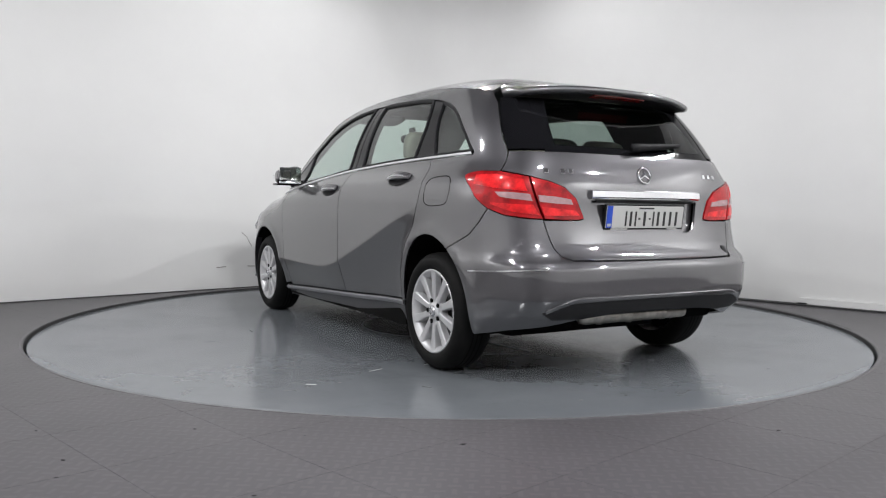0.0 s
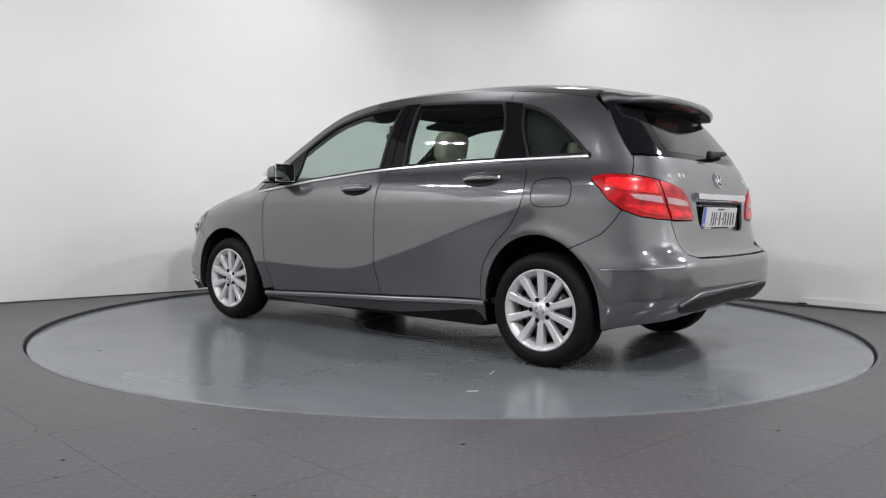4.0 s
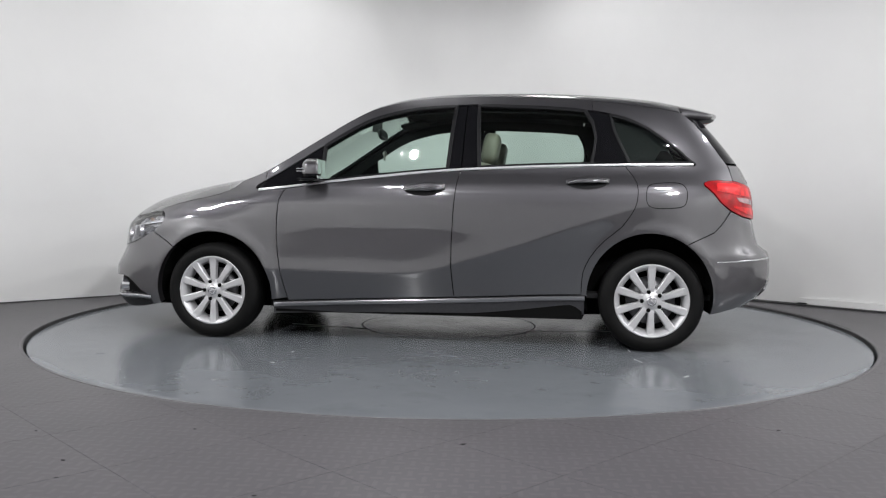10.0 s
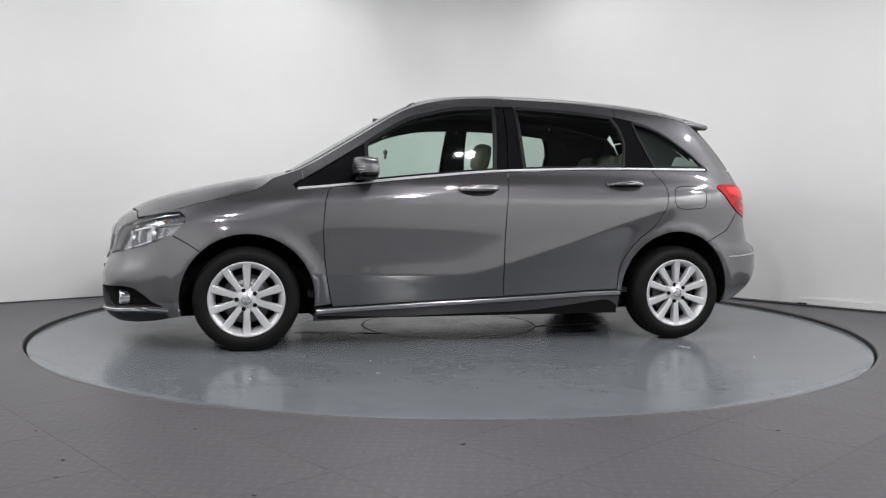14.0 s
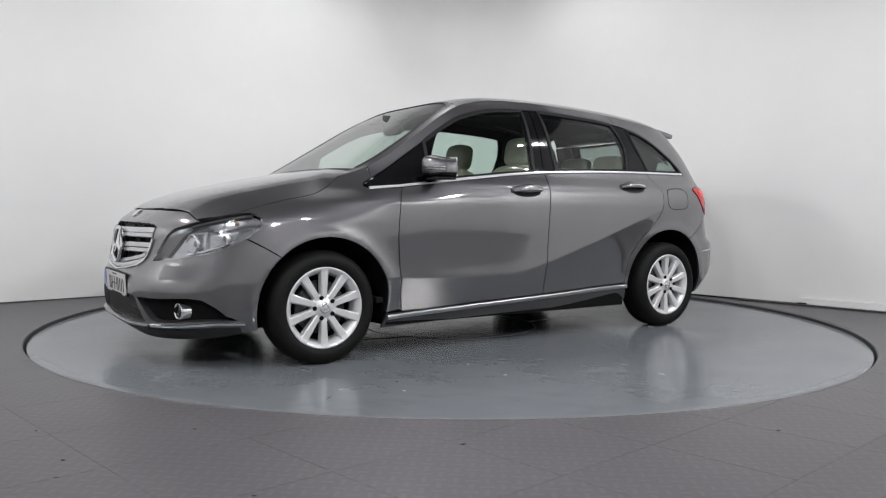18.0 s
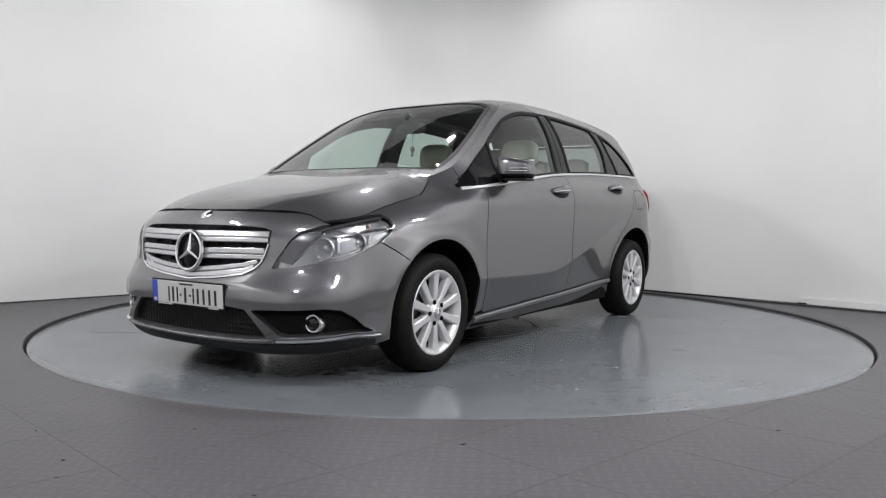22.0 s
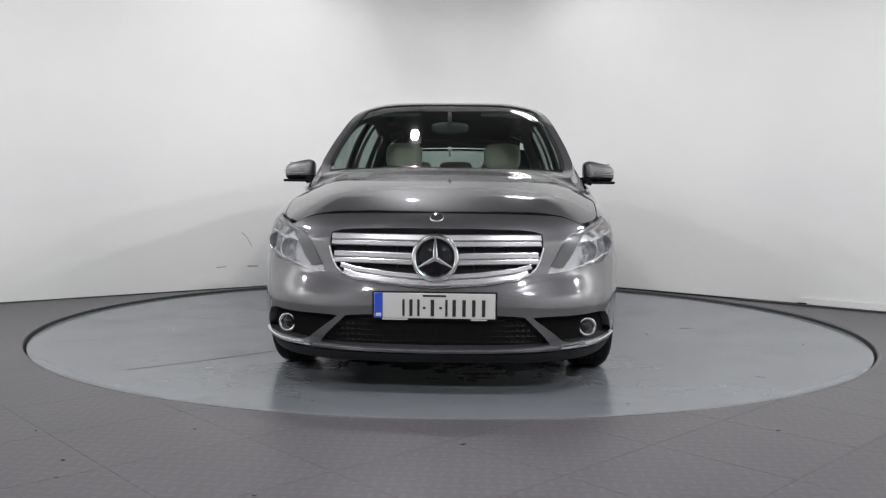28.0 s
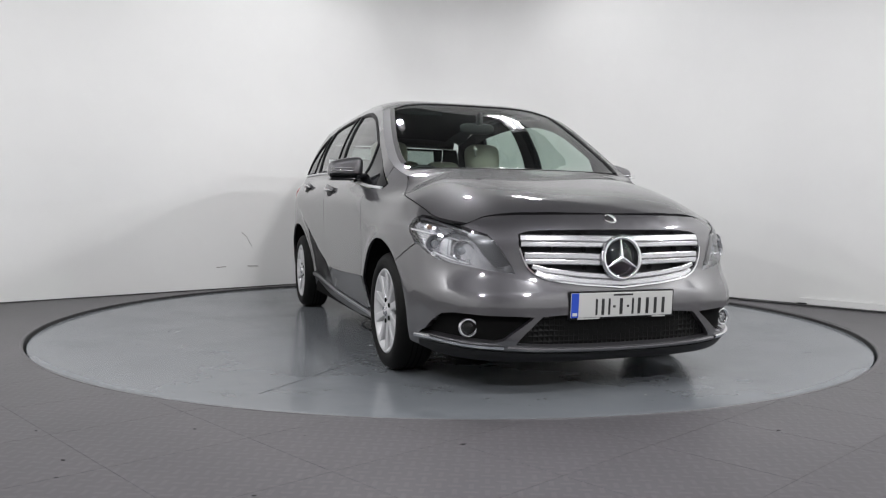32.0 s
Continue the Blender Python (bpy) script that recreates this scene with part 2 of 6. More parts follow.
class Curve:
    """A smooth curve through knots that never overshoots."""

    def __init__(self, xs, ys):
        self.x, self.y = np.array(xs, float), np.array(ys, float)
        if self.x[0] > self.x[-1]:
            self.x, self.y = self.x[::-1], self.y[::-1]
        self.m = hermite_slopes(self.x, self.y[:, None])[:, 0]

    def __call__(self, q):
        return hermite(self.x, self.y[:, None], self.m[:, None], np.atleast_1d(q))[:, 0]


def hermite_slopes(x, y):
    h = np.diff(x)[:, None]
    d = np.diff(y, axis=0) / h
    m = np.zeros_like(y)
    with np.errstate(divide="ignore", invalid="ignore"):
        w1, w2 = 2 * h[1:] + h[:-1], h[1:] + 2 * h[:-1]
        mid = (w1 + w2) / (w1 / d[:-1] + w2 / d[1:])
    m[1:-1] = np.where(d[:-1] * d[1:] > 0, mid, 0)
    m[0], m[-1] = d[0], d[-1]
    return m


def hermite(x, y, m, q):
    """Cubic through knots x; y and m are (knots, 1) or (knots, queries)."""
    q = np.asarray(q, float)
    qc = np.clip(q, x[0], x[-1])
    i = np.clip(np.searchsorted(x, qc) - 1, 0, len(x) - 2)
    h = x[i + 1] - x[i]
    t = (qc - x[i]) / h
    c = np.arange(len(q)) if y.shape[1] > 1 else np.zeros(len(q), int)
    y0, y1, m0, m1 = y[i, c], y[i + 1, c], m[i, c], m[i + 1, c]
    r = (2 * t**3 - 3 * t**2 + 1) * y0 + (t**3 - 2 * t**2 + t) * h * m0 + (3 * t**2 - 2 * t**3) * y1 + (t**3 - t**2) * h * m1
    r = r + np.where(q > x[-1], (q - x[-1]) * m[-1, c], 0) + np.where(q < x[0], (q - x[0]) * m[0, c], 0)
    return r[:, None]


# nose and tail along the middle, by height
NOSE = Curve([0.10, 0.15, 0.20, 0.25, 0.43, 0.50, 0.56, 0.62, 0.69, 0.74, 0.78, 0.812, 0.9], [2.04, 2.12, 2.185, 2.205, 2.21, 2.195, 2.185, 2.18, 2.172, 2.145, 2.105, 2.06, 1.95])
TAIL = Curve([0.12, 0.20, 0.28, 0.36, 0.45, 0.54, 0.585, 0.62, 0.68, 0.80, 0.92, 0.99, 1.06, 1.117, 1.25, 1.384, 1.43], [-1.75, -1.86, -1.98, -2.07, -2.10, -2.10, -2.09, -2.035, -2.01, -1.985, -1.975, -1.96, -1.935, -1.90, -1.80, -1.69, -1.65])
# half width by station and height
WZ = [0.10, 0.20, 0.30, 0.45, 0.62, 0.75, 0.86, 0.95, 1.07, 1.25, 1.45, 1.55]
STATIONS = (
    (2.0, (0.80, 0.865, 0.90, 0.905, 0.885, 0.855, 0.745, 0.64, 0.52, 0.5, 0.5, 0.5)),
    (1.35, (0.82, 0.86, 0.872, 0.882, 0.888, 0.882, 0.825, 0.70, 0.60, 0.56, 0.5, 0.45)),
    (0.9, (0.82, 0.855, 0.868, 0.875, 0.882, 0.886, 0.881, 0.835, 0.755, 0.68, 0.58, 0.5)),
    (0.4, (0.82, 0.86, 0.872, 0.878, 0.884, 0.889, 0.887, 0.87, 0.785, 0.715, 0.615, 0.52)),
    (-0.2, (0.82, 0.862, 0.874, 0.880, 0.886, 0.890, 0.888, 0.875, 0.792, 0.732, 0.628, 0.53)),
    (-1.2, (0.82, 0.862, 0.876, 0.888, 0.896, 0.897, 0.892, 0.876, 0.790, 0.728, 0.625, 0.52)),
    (-1.7, (0.82, 0.865, 0.88, 0.885, 0.89, 0.892, 0.892, 0.88, 0.81, 0.765, 0.67, 0.57)),
)
WX = np.array([s[0] for s in STATIONS][::-1])
WROWS = np.array([s[1] for s in STATIONS][::-1])
WZ = np.array(WZ)
WM = hermite_slopes(WZ, WROWS.T)
LOW_CREASE = Curve([1.6, 1.0, 0.63, 0.29, 0.08, -0.05, -0.22, -0.56, -1.07, -1.40, -1.8], [0.44, 0.445, 0.437, 0.431, 0.437, 0.458, 0.506, 0.612, 0.785, 0.875, 0.90])
SHOULDER = Curve([1.9, 1.64, 1.30, 0.97, 0.63, 0.22, -0.73, -1.2, -1.8], [0.80, 0.806, 0.815, 0.852, 0.863, 0.874, 0.868, 0.885, 0.92])


def smooth01(a, b, q):
    t = np.clip((q - a) / (b - a), 0, 1)
    return t * t * (3 - 2 * t)


def width(x, z):
    x, z = np.atleast_1d(np.asarray(x, float)), np.atleast_1d(np.asarray(z, float))
    rows = np.stack([hermite(WZ, WROWS[k][:, None], WM[:, k][:, None], z)[:, 0] for k in range(len(WX))])
    w = hermite(WX, rows, hermite_slopes(WX, rows), np.clip(x, -2.2, 2.2))[:, 0]
    zc, zs = LOW_CREASE(x), SHOULDER(x)
    amount = smooth01(1.32, 1.02, x) * smooth01(-1.6, -1.0, x)
    tuck = 0.28 * (np.sqrt((zc - z) ** 2 + 0.006**2) + (zc - z)) / 2
    tuck = 0.076 * np.tanh(tuck / 0.076)
    flare = 0.007 * np.exp(-np.maximum(z - zc, 0) / 0.085) * np.clip((zs - zc) / 0.30, 0, 1)
    ridge = 0.0035 * np.exp(-(np.sqrt((z - zs) ** 2 + 0.012**2) - 0.012) / 0.10)
    w = w + amount * (flare + ridge - tuck)
    # soft flares round the wheel openings
    for cx, cz in ((1.345, 0.30), (-1.345, 0.315)):
        r = np.hypot(x - cx, z - cz)
        w = w + 0.010 * np.exp(-(((r - 0.385) / 0.045) ** 2)) * (z > 0.2)
    return w


def quarter(a, b, n=800):
    f = np.linspace(0, math.pi / 2, n)
    xi, yy = np.sin(f) ** (2 / a), np.cos(f) ** (2 / b)
    d = np.hypot(np.diff(xi) * 1.15, np.diff(yy) * 0.89)
    return xi, yy, np.concatenate([[0], np.cumsum(d)])


FXI, FYY, FS = quarter(3.2, 4.2)
HXI, HYY, HS = quarter(4.2, 2.65)
RXI, RYY, RS = quarter(4.5, 5.2)
LF, LR = FS[-1], RS[-1]
# u runs from the nose (0) round the corner, along the side, and round to the tail (UEND)
UEND = LF + 2.0 + LR


def skin(u, z):
    """The body side, nose and tail as one sheet: points (n, 3) for arrays u, z."""
    u, z = np.asarray(u, float), np.asarray(z, float)
    sgn = np.where(u < 0, -1.0, np.where(u > UEND, -1.0, 1.0))
    u = np.where(u < 0, -u, np.where(u > UEND, 2 * UEND - u, u))
    fs, rs = np.clip(LF - u, 0, LF), np.clip(u - LF - 2.0, 0, LR)
    k = smooth01(0.41, 0.58, z)
    hs = fs * (HS[-1] / LF)
    fx = np.interp(fs, FS, FXI) * (1 - k) + np.interp(hs, HS, HXI) * k
    fy = np.interp(fs, FS, FYY) * (1 - k) + np.interp(hs, HS, HYY) * k
    rx, ry = np.interp(rs, RS, RXI), np.interp(rs, RS, RYY)
    front, rear = u < LF, u > LF + 2.0
    x = np.where(front, 1.0 + (NOSE(z) - 1.0) * fx, np.where(rear, -1.0 + (TAIL(z) + 1.0) * rx, 1.0 - (u - LF)))
    y = width(x, z) * np.where(front, fy, np.where(rear, ry, 1.0))
    return np.stack([x, y * sgn, z], 1)


def skin_x(u, z):
    """The length at (u, z), for u from the nose to the tail."""
    fs, rs = np.clip(LF - u, 0, LF), np.clip(u - LF - 2.0, 0, LR)
    k = smooth01(0.41, 0.58, z)
    fx = np.interp(fs, FS, FXI) * (1 - k) + np.interp(fs * (HS[-1] / LF), HS, HXI) * k
    rx = np.interp(rs, RS, RXI)
    return np.where(u < LF, 1.0 + (NOSE(z) - 1.0) * fx, np.where(u > LF + 2.0, -1.0 + (TAIL(z) + 1.0) * rx, 1.0 - (u - LF)))


def u_of_x(x, z):
    """u on the left side where the sheet passes x."""
    x, z = np.broadcast_arrays(np.asarray(x, float), np.asarray(z, float))
    x, z = np.atleast_1d(x), np.atleast_1d(z)
    u = LF + 1.0 - x
    front, rear = x > 1.0, x < -1.0
    lo, hi = np.where(rear, LF + 2.0, 0.0), np.where(rear, UEND, LF)
    for _ in range(36):
        mid = (lo + hi) / 2
        ahead = skin_x(mid, z) > x
        lo, hi = np.where(ahead, mid, lo), np.where(ahead, hi, mid)
    return np.where(front | rear, (lo + hi) / 2, u)


def u_of_y(y, z, tail=False):
    """u at the nose (or the tail) where the sheet is y off the middle."""
    y, z = np.broadcast_arrays(np.asarray(y, float), np.asarray(z, float))
    y, z = np.atleast_1d(y), np.atleast_1d(z)
    lo, hi = np.zeros(len(y)), np.full(len(y), (LR if tail else LF))
    for _ in range(40):
        mid = (lo + hi) / 2
        yy = skin(UEND - mid if tail else mid, z)[:, 1]
        lo, hi = np.where(yy < np.abs(y), mid, lo), np.where(yy < np.abs(y), hi, mid)
    u = (lo + hi) / 2 * np.where(y < 0, -1, 1)
    return UEND - u if tail else u


# the top: middle line and edges by x
CROWN = Curve([2.08, 2.03, 1.93, 1.78, 1.62, 1.47, 1.32, 1.20, 1.13, 1.05, 0.90, 0.754, 0.609, 0.463, 0.318, 0.173, 0.027, -0.26, -0.59, -0.955, -1.32, -1.53, -1.72], [0.802, 0.832, 0.877, 0.924, 0.962, 0.995, 1.024, 1.046, 1.060, 1.105, 1.196, 1.284, 1.371, 1.454, 1.519, 1.553, 1.572, 1.588, 1.589, 1.574, 1.538, 1.498, 1.446])
HOODLINE = Curve([2.06, 1.913, 1.85, 1.78, 1.70, 1.60, 1.532, 1.37, 1.272, 1.201], [0.752, 0.770, 0.781, 0.797, 0.823, 0.851, 0.868, 0.902, 0.945, 1.0])
RAIL = Curve([1.201, 1.05, 0.93, 0.79, 0.65, 0.51, 0.37, 0.23, 0.10, -0.10, -0.32, -0.57, -0.80, -1.10, -1.30, -1.50, -1.65, -1.75], [1.0, 1.053, 1.117, 1.203, 1.291, 1.379, 1.452, 1.497, 1.520, 1.537, 1.541, 1.534, 1.522, 1.494, 1.464, 1.427, 1.393, 1.37])


def edge_z(x):
    return np.where(np.asarray(x) > 1.201, HOODLINE(x), RAIL(x))


EDGE_X = np.linspace(-1.80, 2.12, 900)
EDGE_Y = np.abs(skin(u_of_x(EDGE_X, edge_z(EDGE_X)), edge_z(EDGE_X))[:, 1])


def top(x, y):
    """The hood, windscreen and roof as one sheet over the plan."""
    x, y = np.asarray(x, float), np.asarray(y, float)
    ze = edge_z(x)
    ye = np.interp(x, EDGE_X, EDGE_Y)
    zc = CROWN(x)
    p = 3.3 + 0.3 * smooth01(1.15, 1.35, x) + 2.4 * smooth01(0.5, 0.1, x)
    q = np.clip(np.abs(y) / ye, 0, 1.05)
    drop = q**p
    # the hood breaks along a soft line and falls off faster outside it
    brk = 0.76 - 0.06 * np.clip((x - 1.2) / 0.8, 0, 1)
    soft = 0.5 * (np.sqrt((q - brk) ** 2 + 0.06**2) + (q - brk))
    bent = 0.07 * q**2 + soft * (0.93 / (1 - brk))
    drop = drop + (bent - drop) * 0.4 * smooth01(1.05, 1.35, x) * smooth01(2.06, 1.85, x)
    return np.stack([x, y, zc - (zc - ze) * drop], 1)



# ---- the car's panels ----
from mathutils.geometry import delaunay_2d_cdt


def X(*pts):
    """Outline points given by length and height on the side."""
    x, z = np.array([p[0] for p in pts]), np.array([p[1] for p in pts])
    return list(zip(u_of_x(x, z), z))


def Y(*pts):
    """Outline points given by width and height on the nose."""
    y, z = np.array([p[0] for p in pts]), np.array([p[1] for p in pts])
    return list(zip(u_of_y(y, z), z))


def R(*pts):
    """Outline points given by width and height on the tail."""
    y, z = np.array([p[0] for p in pts]), np.array([p[1] for p in pts])
    return list(zip(u_of_y(y, z, True), z))


def both(line):
    """A line from the side to the middle of the nose, and on to the other side."""
    return line + [(-u, z) for u, z in line[::-1] if abs(u) > 1e-3]


def both_tail(line):
    return line + [(2 * UEND - u, z) for u, z in line[::-1] if abs(u - UEND) > 1e-3]


def arch(cx, cz, rx, rz, a0, a1, n=24):
    return [(cx + rx * math.cos(radians(a0 + (a1 - a0) * k / n)), cz + rz * math.sin(radians(a0 + (a1 - a0) * k / n))) for k in range(n + 1)]


def curve_pts(curve, x0, x1, n=12, dz=0.0):
    xs = np.linspace(x0, x1, n)
    return list(zip(xs, curve(xs) + dz))


def rounded(pts, n=6):
    """A closed smooth line through a few points."""
    p = [Vector(q) for q in pts]
    m = len(p)
    out = []
    for i in range(m):
        a, b, c, d = p[i - 1], p[i], p[(i + 1) % m], p[(i + 2) % m]
        for k in range(n):
            t = k / n
            out.append(tuple(0.5 * (2 * b + (c - a) * t + (2 * a - 5 * b + 4 * c - d) * t * t + (3 * b - a - 3 * c + d) * t**3)))
    return out


def dense(loop, step, closed=True):
    out = []
    n = len(loop)
    for i in range(n if closed else n - 1):
        a, b = np.array(loop[i]), np.array(loop[(i + 1) % n])
        k = max(1, int(math.ceil(np.linalg.norm(b - a) / step)))
        for j in range(k):
            out.append(a + (b - a) * j / k)
    if not closed:
        out.append(np.array(loop[-1]))
    return np.array(out)


def inside(loop, q):
    x, y = q[:, 0], q[:, 1]
    r = np.zeros(len(q), bool)
    ax, ay = loop[:, 0], loop[:, 1]
    bx, by = np.roll(ax, -1), np.roll(ay, -1)
    for i in range(len(loop)):
        hit = (ay[i] > y) != (by[i] > y)
        if hit.any():
            with np.errstate(divide="ignore", invalid="ignore"):
                r ^= hit & (x < (bx[i] - ax[i]) * (y - ay[i]) / (by[i] - ay[i]) + ax[i])
    return r


def area(loop):
    x, y = loop[:, 0], loop[:, 1]
    return 0.5 * np.sum(x * np.roll(y, -1) - np.roll(x, -1) * y)


def top_map(u, v):
    return top(u, v)


def surf_points(surf, q, off=0.0):
    """Points and outward normals of a sheet at plan places q."""
    e = 0.003
    p = surf(q[:, 0], q[:, 1])
    du = surf(q[:, 0] + e, q[:, 1]) - surf(q[:, 0] - e, q[:, 1])
    dv = surf(q[:, 0], q[:, 1] + e) - surf(q[:, 0], q[:, 1] - e)
    n = np.cross(du, dv)
    n /= np.maximum(np.linalg.norm(n, axis=1), 1e-9)[:, None]
    return p + n * off, n


def sheet(name, outline, material, surf=None, holes=(), step=0.035, off=0.0, lip=0.014, gap=0.0026, side=1, parent=None, label="", lines=()):
    """A panel: a piece of the car's sheet inside an outline, with its edges turned in."""
    surf = surf or skin
    loops = []
    for k, lp in enumerate([outline, *holes]):
        d = dense(lp, step * 0.7)
        if (area(d) > 0) != (k == 0):
            d = d[::-1]
        t = np.roll(d, -1, 0) - np.roll(d, 1, 0)
        nrm = np.stack([-t[:, 1], t[:, 0]], 1)
        nrm /= np.maximum(np.linalg.norm(nrm, axis=1), 1e-9)[:, None]
        loops.append(d + nrm * gap)
    pts = np.concatenate(loops)
    edges, base = [], 0
    for lp in loops:
        n = len(lp)
        edges += [(base + i, base + (i + 1) % n) for i in range(n)]
        base += n
    for ln in lines:
        d = dense(ln, step * 0.7, False)
        ok = inside(loops[0], d)
        near = np.array([((loops[0] - q) ** 2).sum(1).min() > (step * 0.3) ** 2 for q in d])
        ok &= near
        d0 = len(pts)
        idx = np.cumsum(ok) - 1 + d0
        edges += [(int(idx[i]), int(idx[i + 1])) for i in range(len(d) - 1) if ok[i] and ok[i + 1]]
        pts = np.concatenate([pts, d[ok]])
    lo, hi = loops[0].min(0), loops[0].max(0)
    gx, gy = np.meshgrid(np.arange(lo[0], hi[0], step), np.arange(lo[1], hi[1], step))
    g = np.stack([gx.ravel(), gy.ravel()], 1)
    ok = inside(loops[0], g)
    for h in loops[1:]:
        ok &= ~inside(h, g)
    g = g[ok]
    if len(g):
        far = np.ones(len(g), bool)
        for i in range(0, len(pts), 200):
            d2 = ((g[:, None, :] - pts[None, i:i + 200, :]) ** 2).sum(2).min(1)
            far &= d2 > (step * 0.45) ** 2
        g = g[far]
    allp = np.concatenate([pts, g]) if len(g) else pts
    vs, _, fs, _, _, _ = delaunay_2d_cdt([Vector((float(a), float(b))) for a, b in allp], edges, [], 0, 1e-6)
    q = np.array([(v.x, v.y) for v in vs])
    tri = np.array([f for f in fs if len(f) == 3])
    c = q[tri].mean(1)
    ok = inside(loops[0], c)
    for h in loops[1:]:
        ok &= ~inside(h, c)
    tri = tri[ok]
    a, b, d = q[tri[:, 0]], q[tri[:, 1]], q[tri[:, 2]]
    s = (b[:, 0] - a[:, 0]) * (d[:, 1] - a[:, 1]) - (b[:, 1] - a[:, 1]) * (d[:, 0] - a[:, 0])
    tri[s < 0] = tri[s < 0][:, ::-1]
    p, n = surf_points(surf, q, off)
    faces = [tuple(int(i) for i in f) for f in tri]
    verts, norms = list(map(tuple, p)), list(map(tuple, n))
    if lip:
        seen = {}
        for f in faces:
            for i in range(3):
                seen[(f[i], f[(i + 1) % 3])] = 1
        rim = [e for e in seen if (e[1], e[0]) not in seen]
        for i, j in rim:
            k = len(verts)
            pi, pj, ni, nj = p[i], p[j], n[i], n[j]
            w = np.cross(pj - pi, (ni + nj) / 2)
            w /= max(np.linalg.norm(w), 1e-9)
            verts += [tuple(pi), tuple(pj), tuple(pj - nj * lip), tuple(pi - ni * lip)]
            norms += [tuple(w)] * 4
            faces.append((k + 1, k, k + 3, k + 2))
    if side < 0:
        verts = [(x, -y, z) for x, y, z in verts]
        norms = [(x, -y, z) for x, y, z in norms]
        faces = [f[::-1] for f in faces]
    me = bpy.data.meshes.new(name)
    me.from_pydata(verts, [], faces)
    me.polygons.foreach_set("use_smooth", [True] * len(me.polygons))
    me.normals_split_custom_set_from_vertices(norms)
    me.materials.append(material)
    ob = new(name, me)
    ob.parent = parent if parent is not None else car
    if label:
        ob["label"] = label
    return ob


def strip(name, line, wide, proud, material, surf=None, side=1, parent=None, step=0.03, label="", closed=False, base=-0.002):
    """A raised trim bar that follows a line on the car's sheet."""
    surf = surf or skin
    d = dense(line, step, closed)
    if closed:
        d = np.concatenate([d, d[:1]])
    t = np.gradient(d, axis=0)
    t /= np.maximum(np.linalg.norm(t, axis=1), 1e-9)[:, None]
    side2 = np.stack([-t[:, 1], t[:, 0]], 1)
    bm = bmesh.new()
    rows = []
    for w, h in ((-0.5, base), (-0.5, proud * 0.5), (-0.32, proud), (0.32, proud), (0.5, proud * 0.5), (0.5, base)):
        p, n = surf_points(surf, d + side2 * w * wide)
        p = p + n * h
        rows.append([bm.verts.new((x, y * side, z)) for x, y, z in p])
    for r0, r1 in zip(rows, rows[1:]):
        for i in range(len(d) - 1):
            bm.faces.new((r0[i], r0[i + 1], r1[i + 1], r1[i]))
    if not closed:
        for i in (0, -1):
            bm.faces.new([r[i] for r in rows])
    bmesh.ops.recalc_face_normals(bm, faces=bm.faces)
    ob = part(name, bm, material, parent if parent is not None else car, label)
    for poly in ob.data.polygons:
        poly.use_smooth = False
    return ob


def frame_at(u, z, side=1, surf=None):
    """A pose on the sheet: x along it to the rear, y outward, z up."""
    p, n = surf_points(surf or skin, np.array([[u, z]]))
    p, n = p[0], n[0]
    up = np.array([0, 0, 1.0]) - n * n[2]
    up /= np.linalg.norm(up)
    ax = np.cross(n, up)
    m = Matrix(((ax[0], n[0], up[0], p[0]), (ax[1], n[1], up[1], p[1]), (ax[2], n[2], up[2], p[2]), (0, 0, 0, 1)))
    if side < 0:
        m = Matrix.Diagonal((1, -1, 1, 1)) @ m
    return m


def glass_mat(name, tint, gloss=0.02):
    m = bpy.data.materials.new(name)
    m.use_nodes = True
    nt = m.node_tree
    nt.nodes.remove(nt.nodes["Principled BSDF"])
    tr, gl, mix, lw = (nt.nodes.new("ShaderNode" + k) for k in ("BsdfTransparent", "BsdfGlossy", "MixShader", "LayerWeight"))
    tr.inputs[0].default_value = (*tint, 1)
    gl.inputs["Roughness"].default_value = gloss
    lw.inputs["Blend"].default_value = 0.5
    pw, ma = nt.nodes.new("ShaderNodeMath"), nt.nodes.new("ShaderNodeMath")
    pw.operation, ma.operation = "POWER", "MULTIPLY_ADD"
    pw.inputs[1].default_value, ma.inputs[1].default_value, ma.inputs[2].default_value = 3.4, 0.85, 0.07
    nt.links.new(lw.outputs["Facing"], pw.inputs[0])
    nt.links.new(pw.outputs[0], ma.inputs[0])
    nt.links.new(ma.outputs[0], mix.inputs[0])
    nt.links.new(tr.outputs[0], mix.inputs[1])
    nt.links.new(gl.outputs[0], mix.inputs[2])
    nt.links.new(mix.outputs[0], nt.nodes["Material Output"].inputs[0])
    return m


M_GLASS = glass_mat("green_tinted_glass", (0.76, 0.86, 0.81))
M_REARGLASS = glass_mat("dark_tinted_glass", (0.36, 0.41, 0.39))
M_LENS = glass_mat("clear_lamp_lens", (0.93, 0.94, 0.95))
M_REFLECTOR = mat("lamp_reflector", (0.50, 0.50, 0.52), 0.16, 0.85, 40, 0.15)
M_AMBER = mat("amber_lamp", (0.22, 0.14, 0.10), 0.25, 0.2, coat=0.5)
M_BOWL = mat("bright_lamp_bowl", (0.80, 0.80, 0.82), 0.12, 0.95, 60, 0.1)
M_GREYMASK = mat("grey_lamp_mask", (0.10, 0.10, 0.105), 0.28, 0.7)
M_RED = mat("red_lamp_plastic", (0.30, 0.004, 0.007), 0.30, 0, 16, 0.60, coat=0.6, spec=0.15)
M_REDBRIGHT = mat("bright_red_lamp_plastic", (0.56, 0.012, 0.015), 0.30, 0, 24, 0.50, coat=0.6, spec=0.15)
M_WHITELAMP = mat("white_lamp_plastic", (0.36, 0.22, 0.23), 0.25, 0.3, 60, 0.15, coat=1.0)
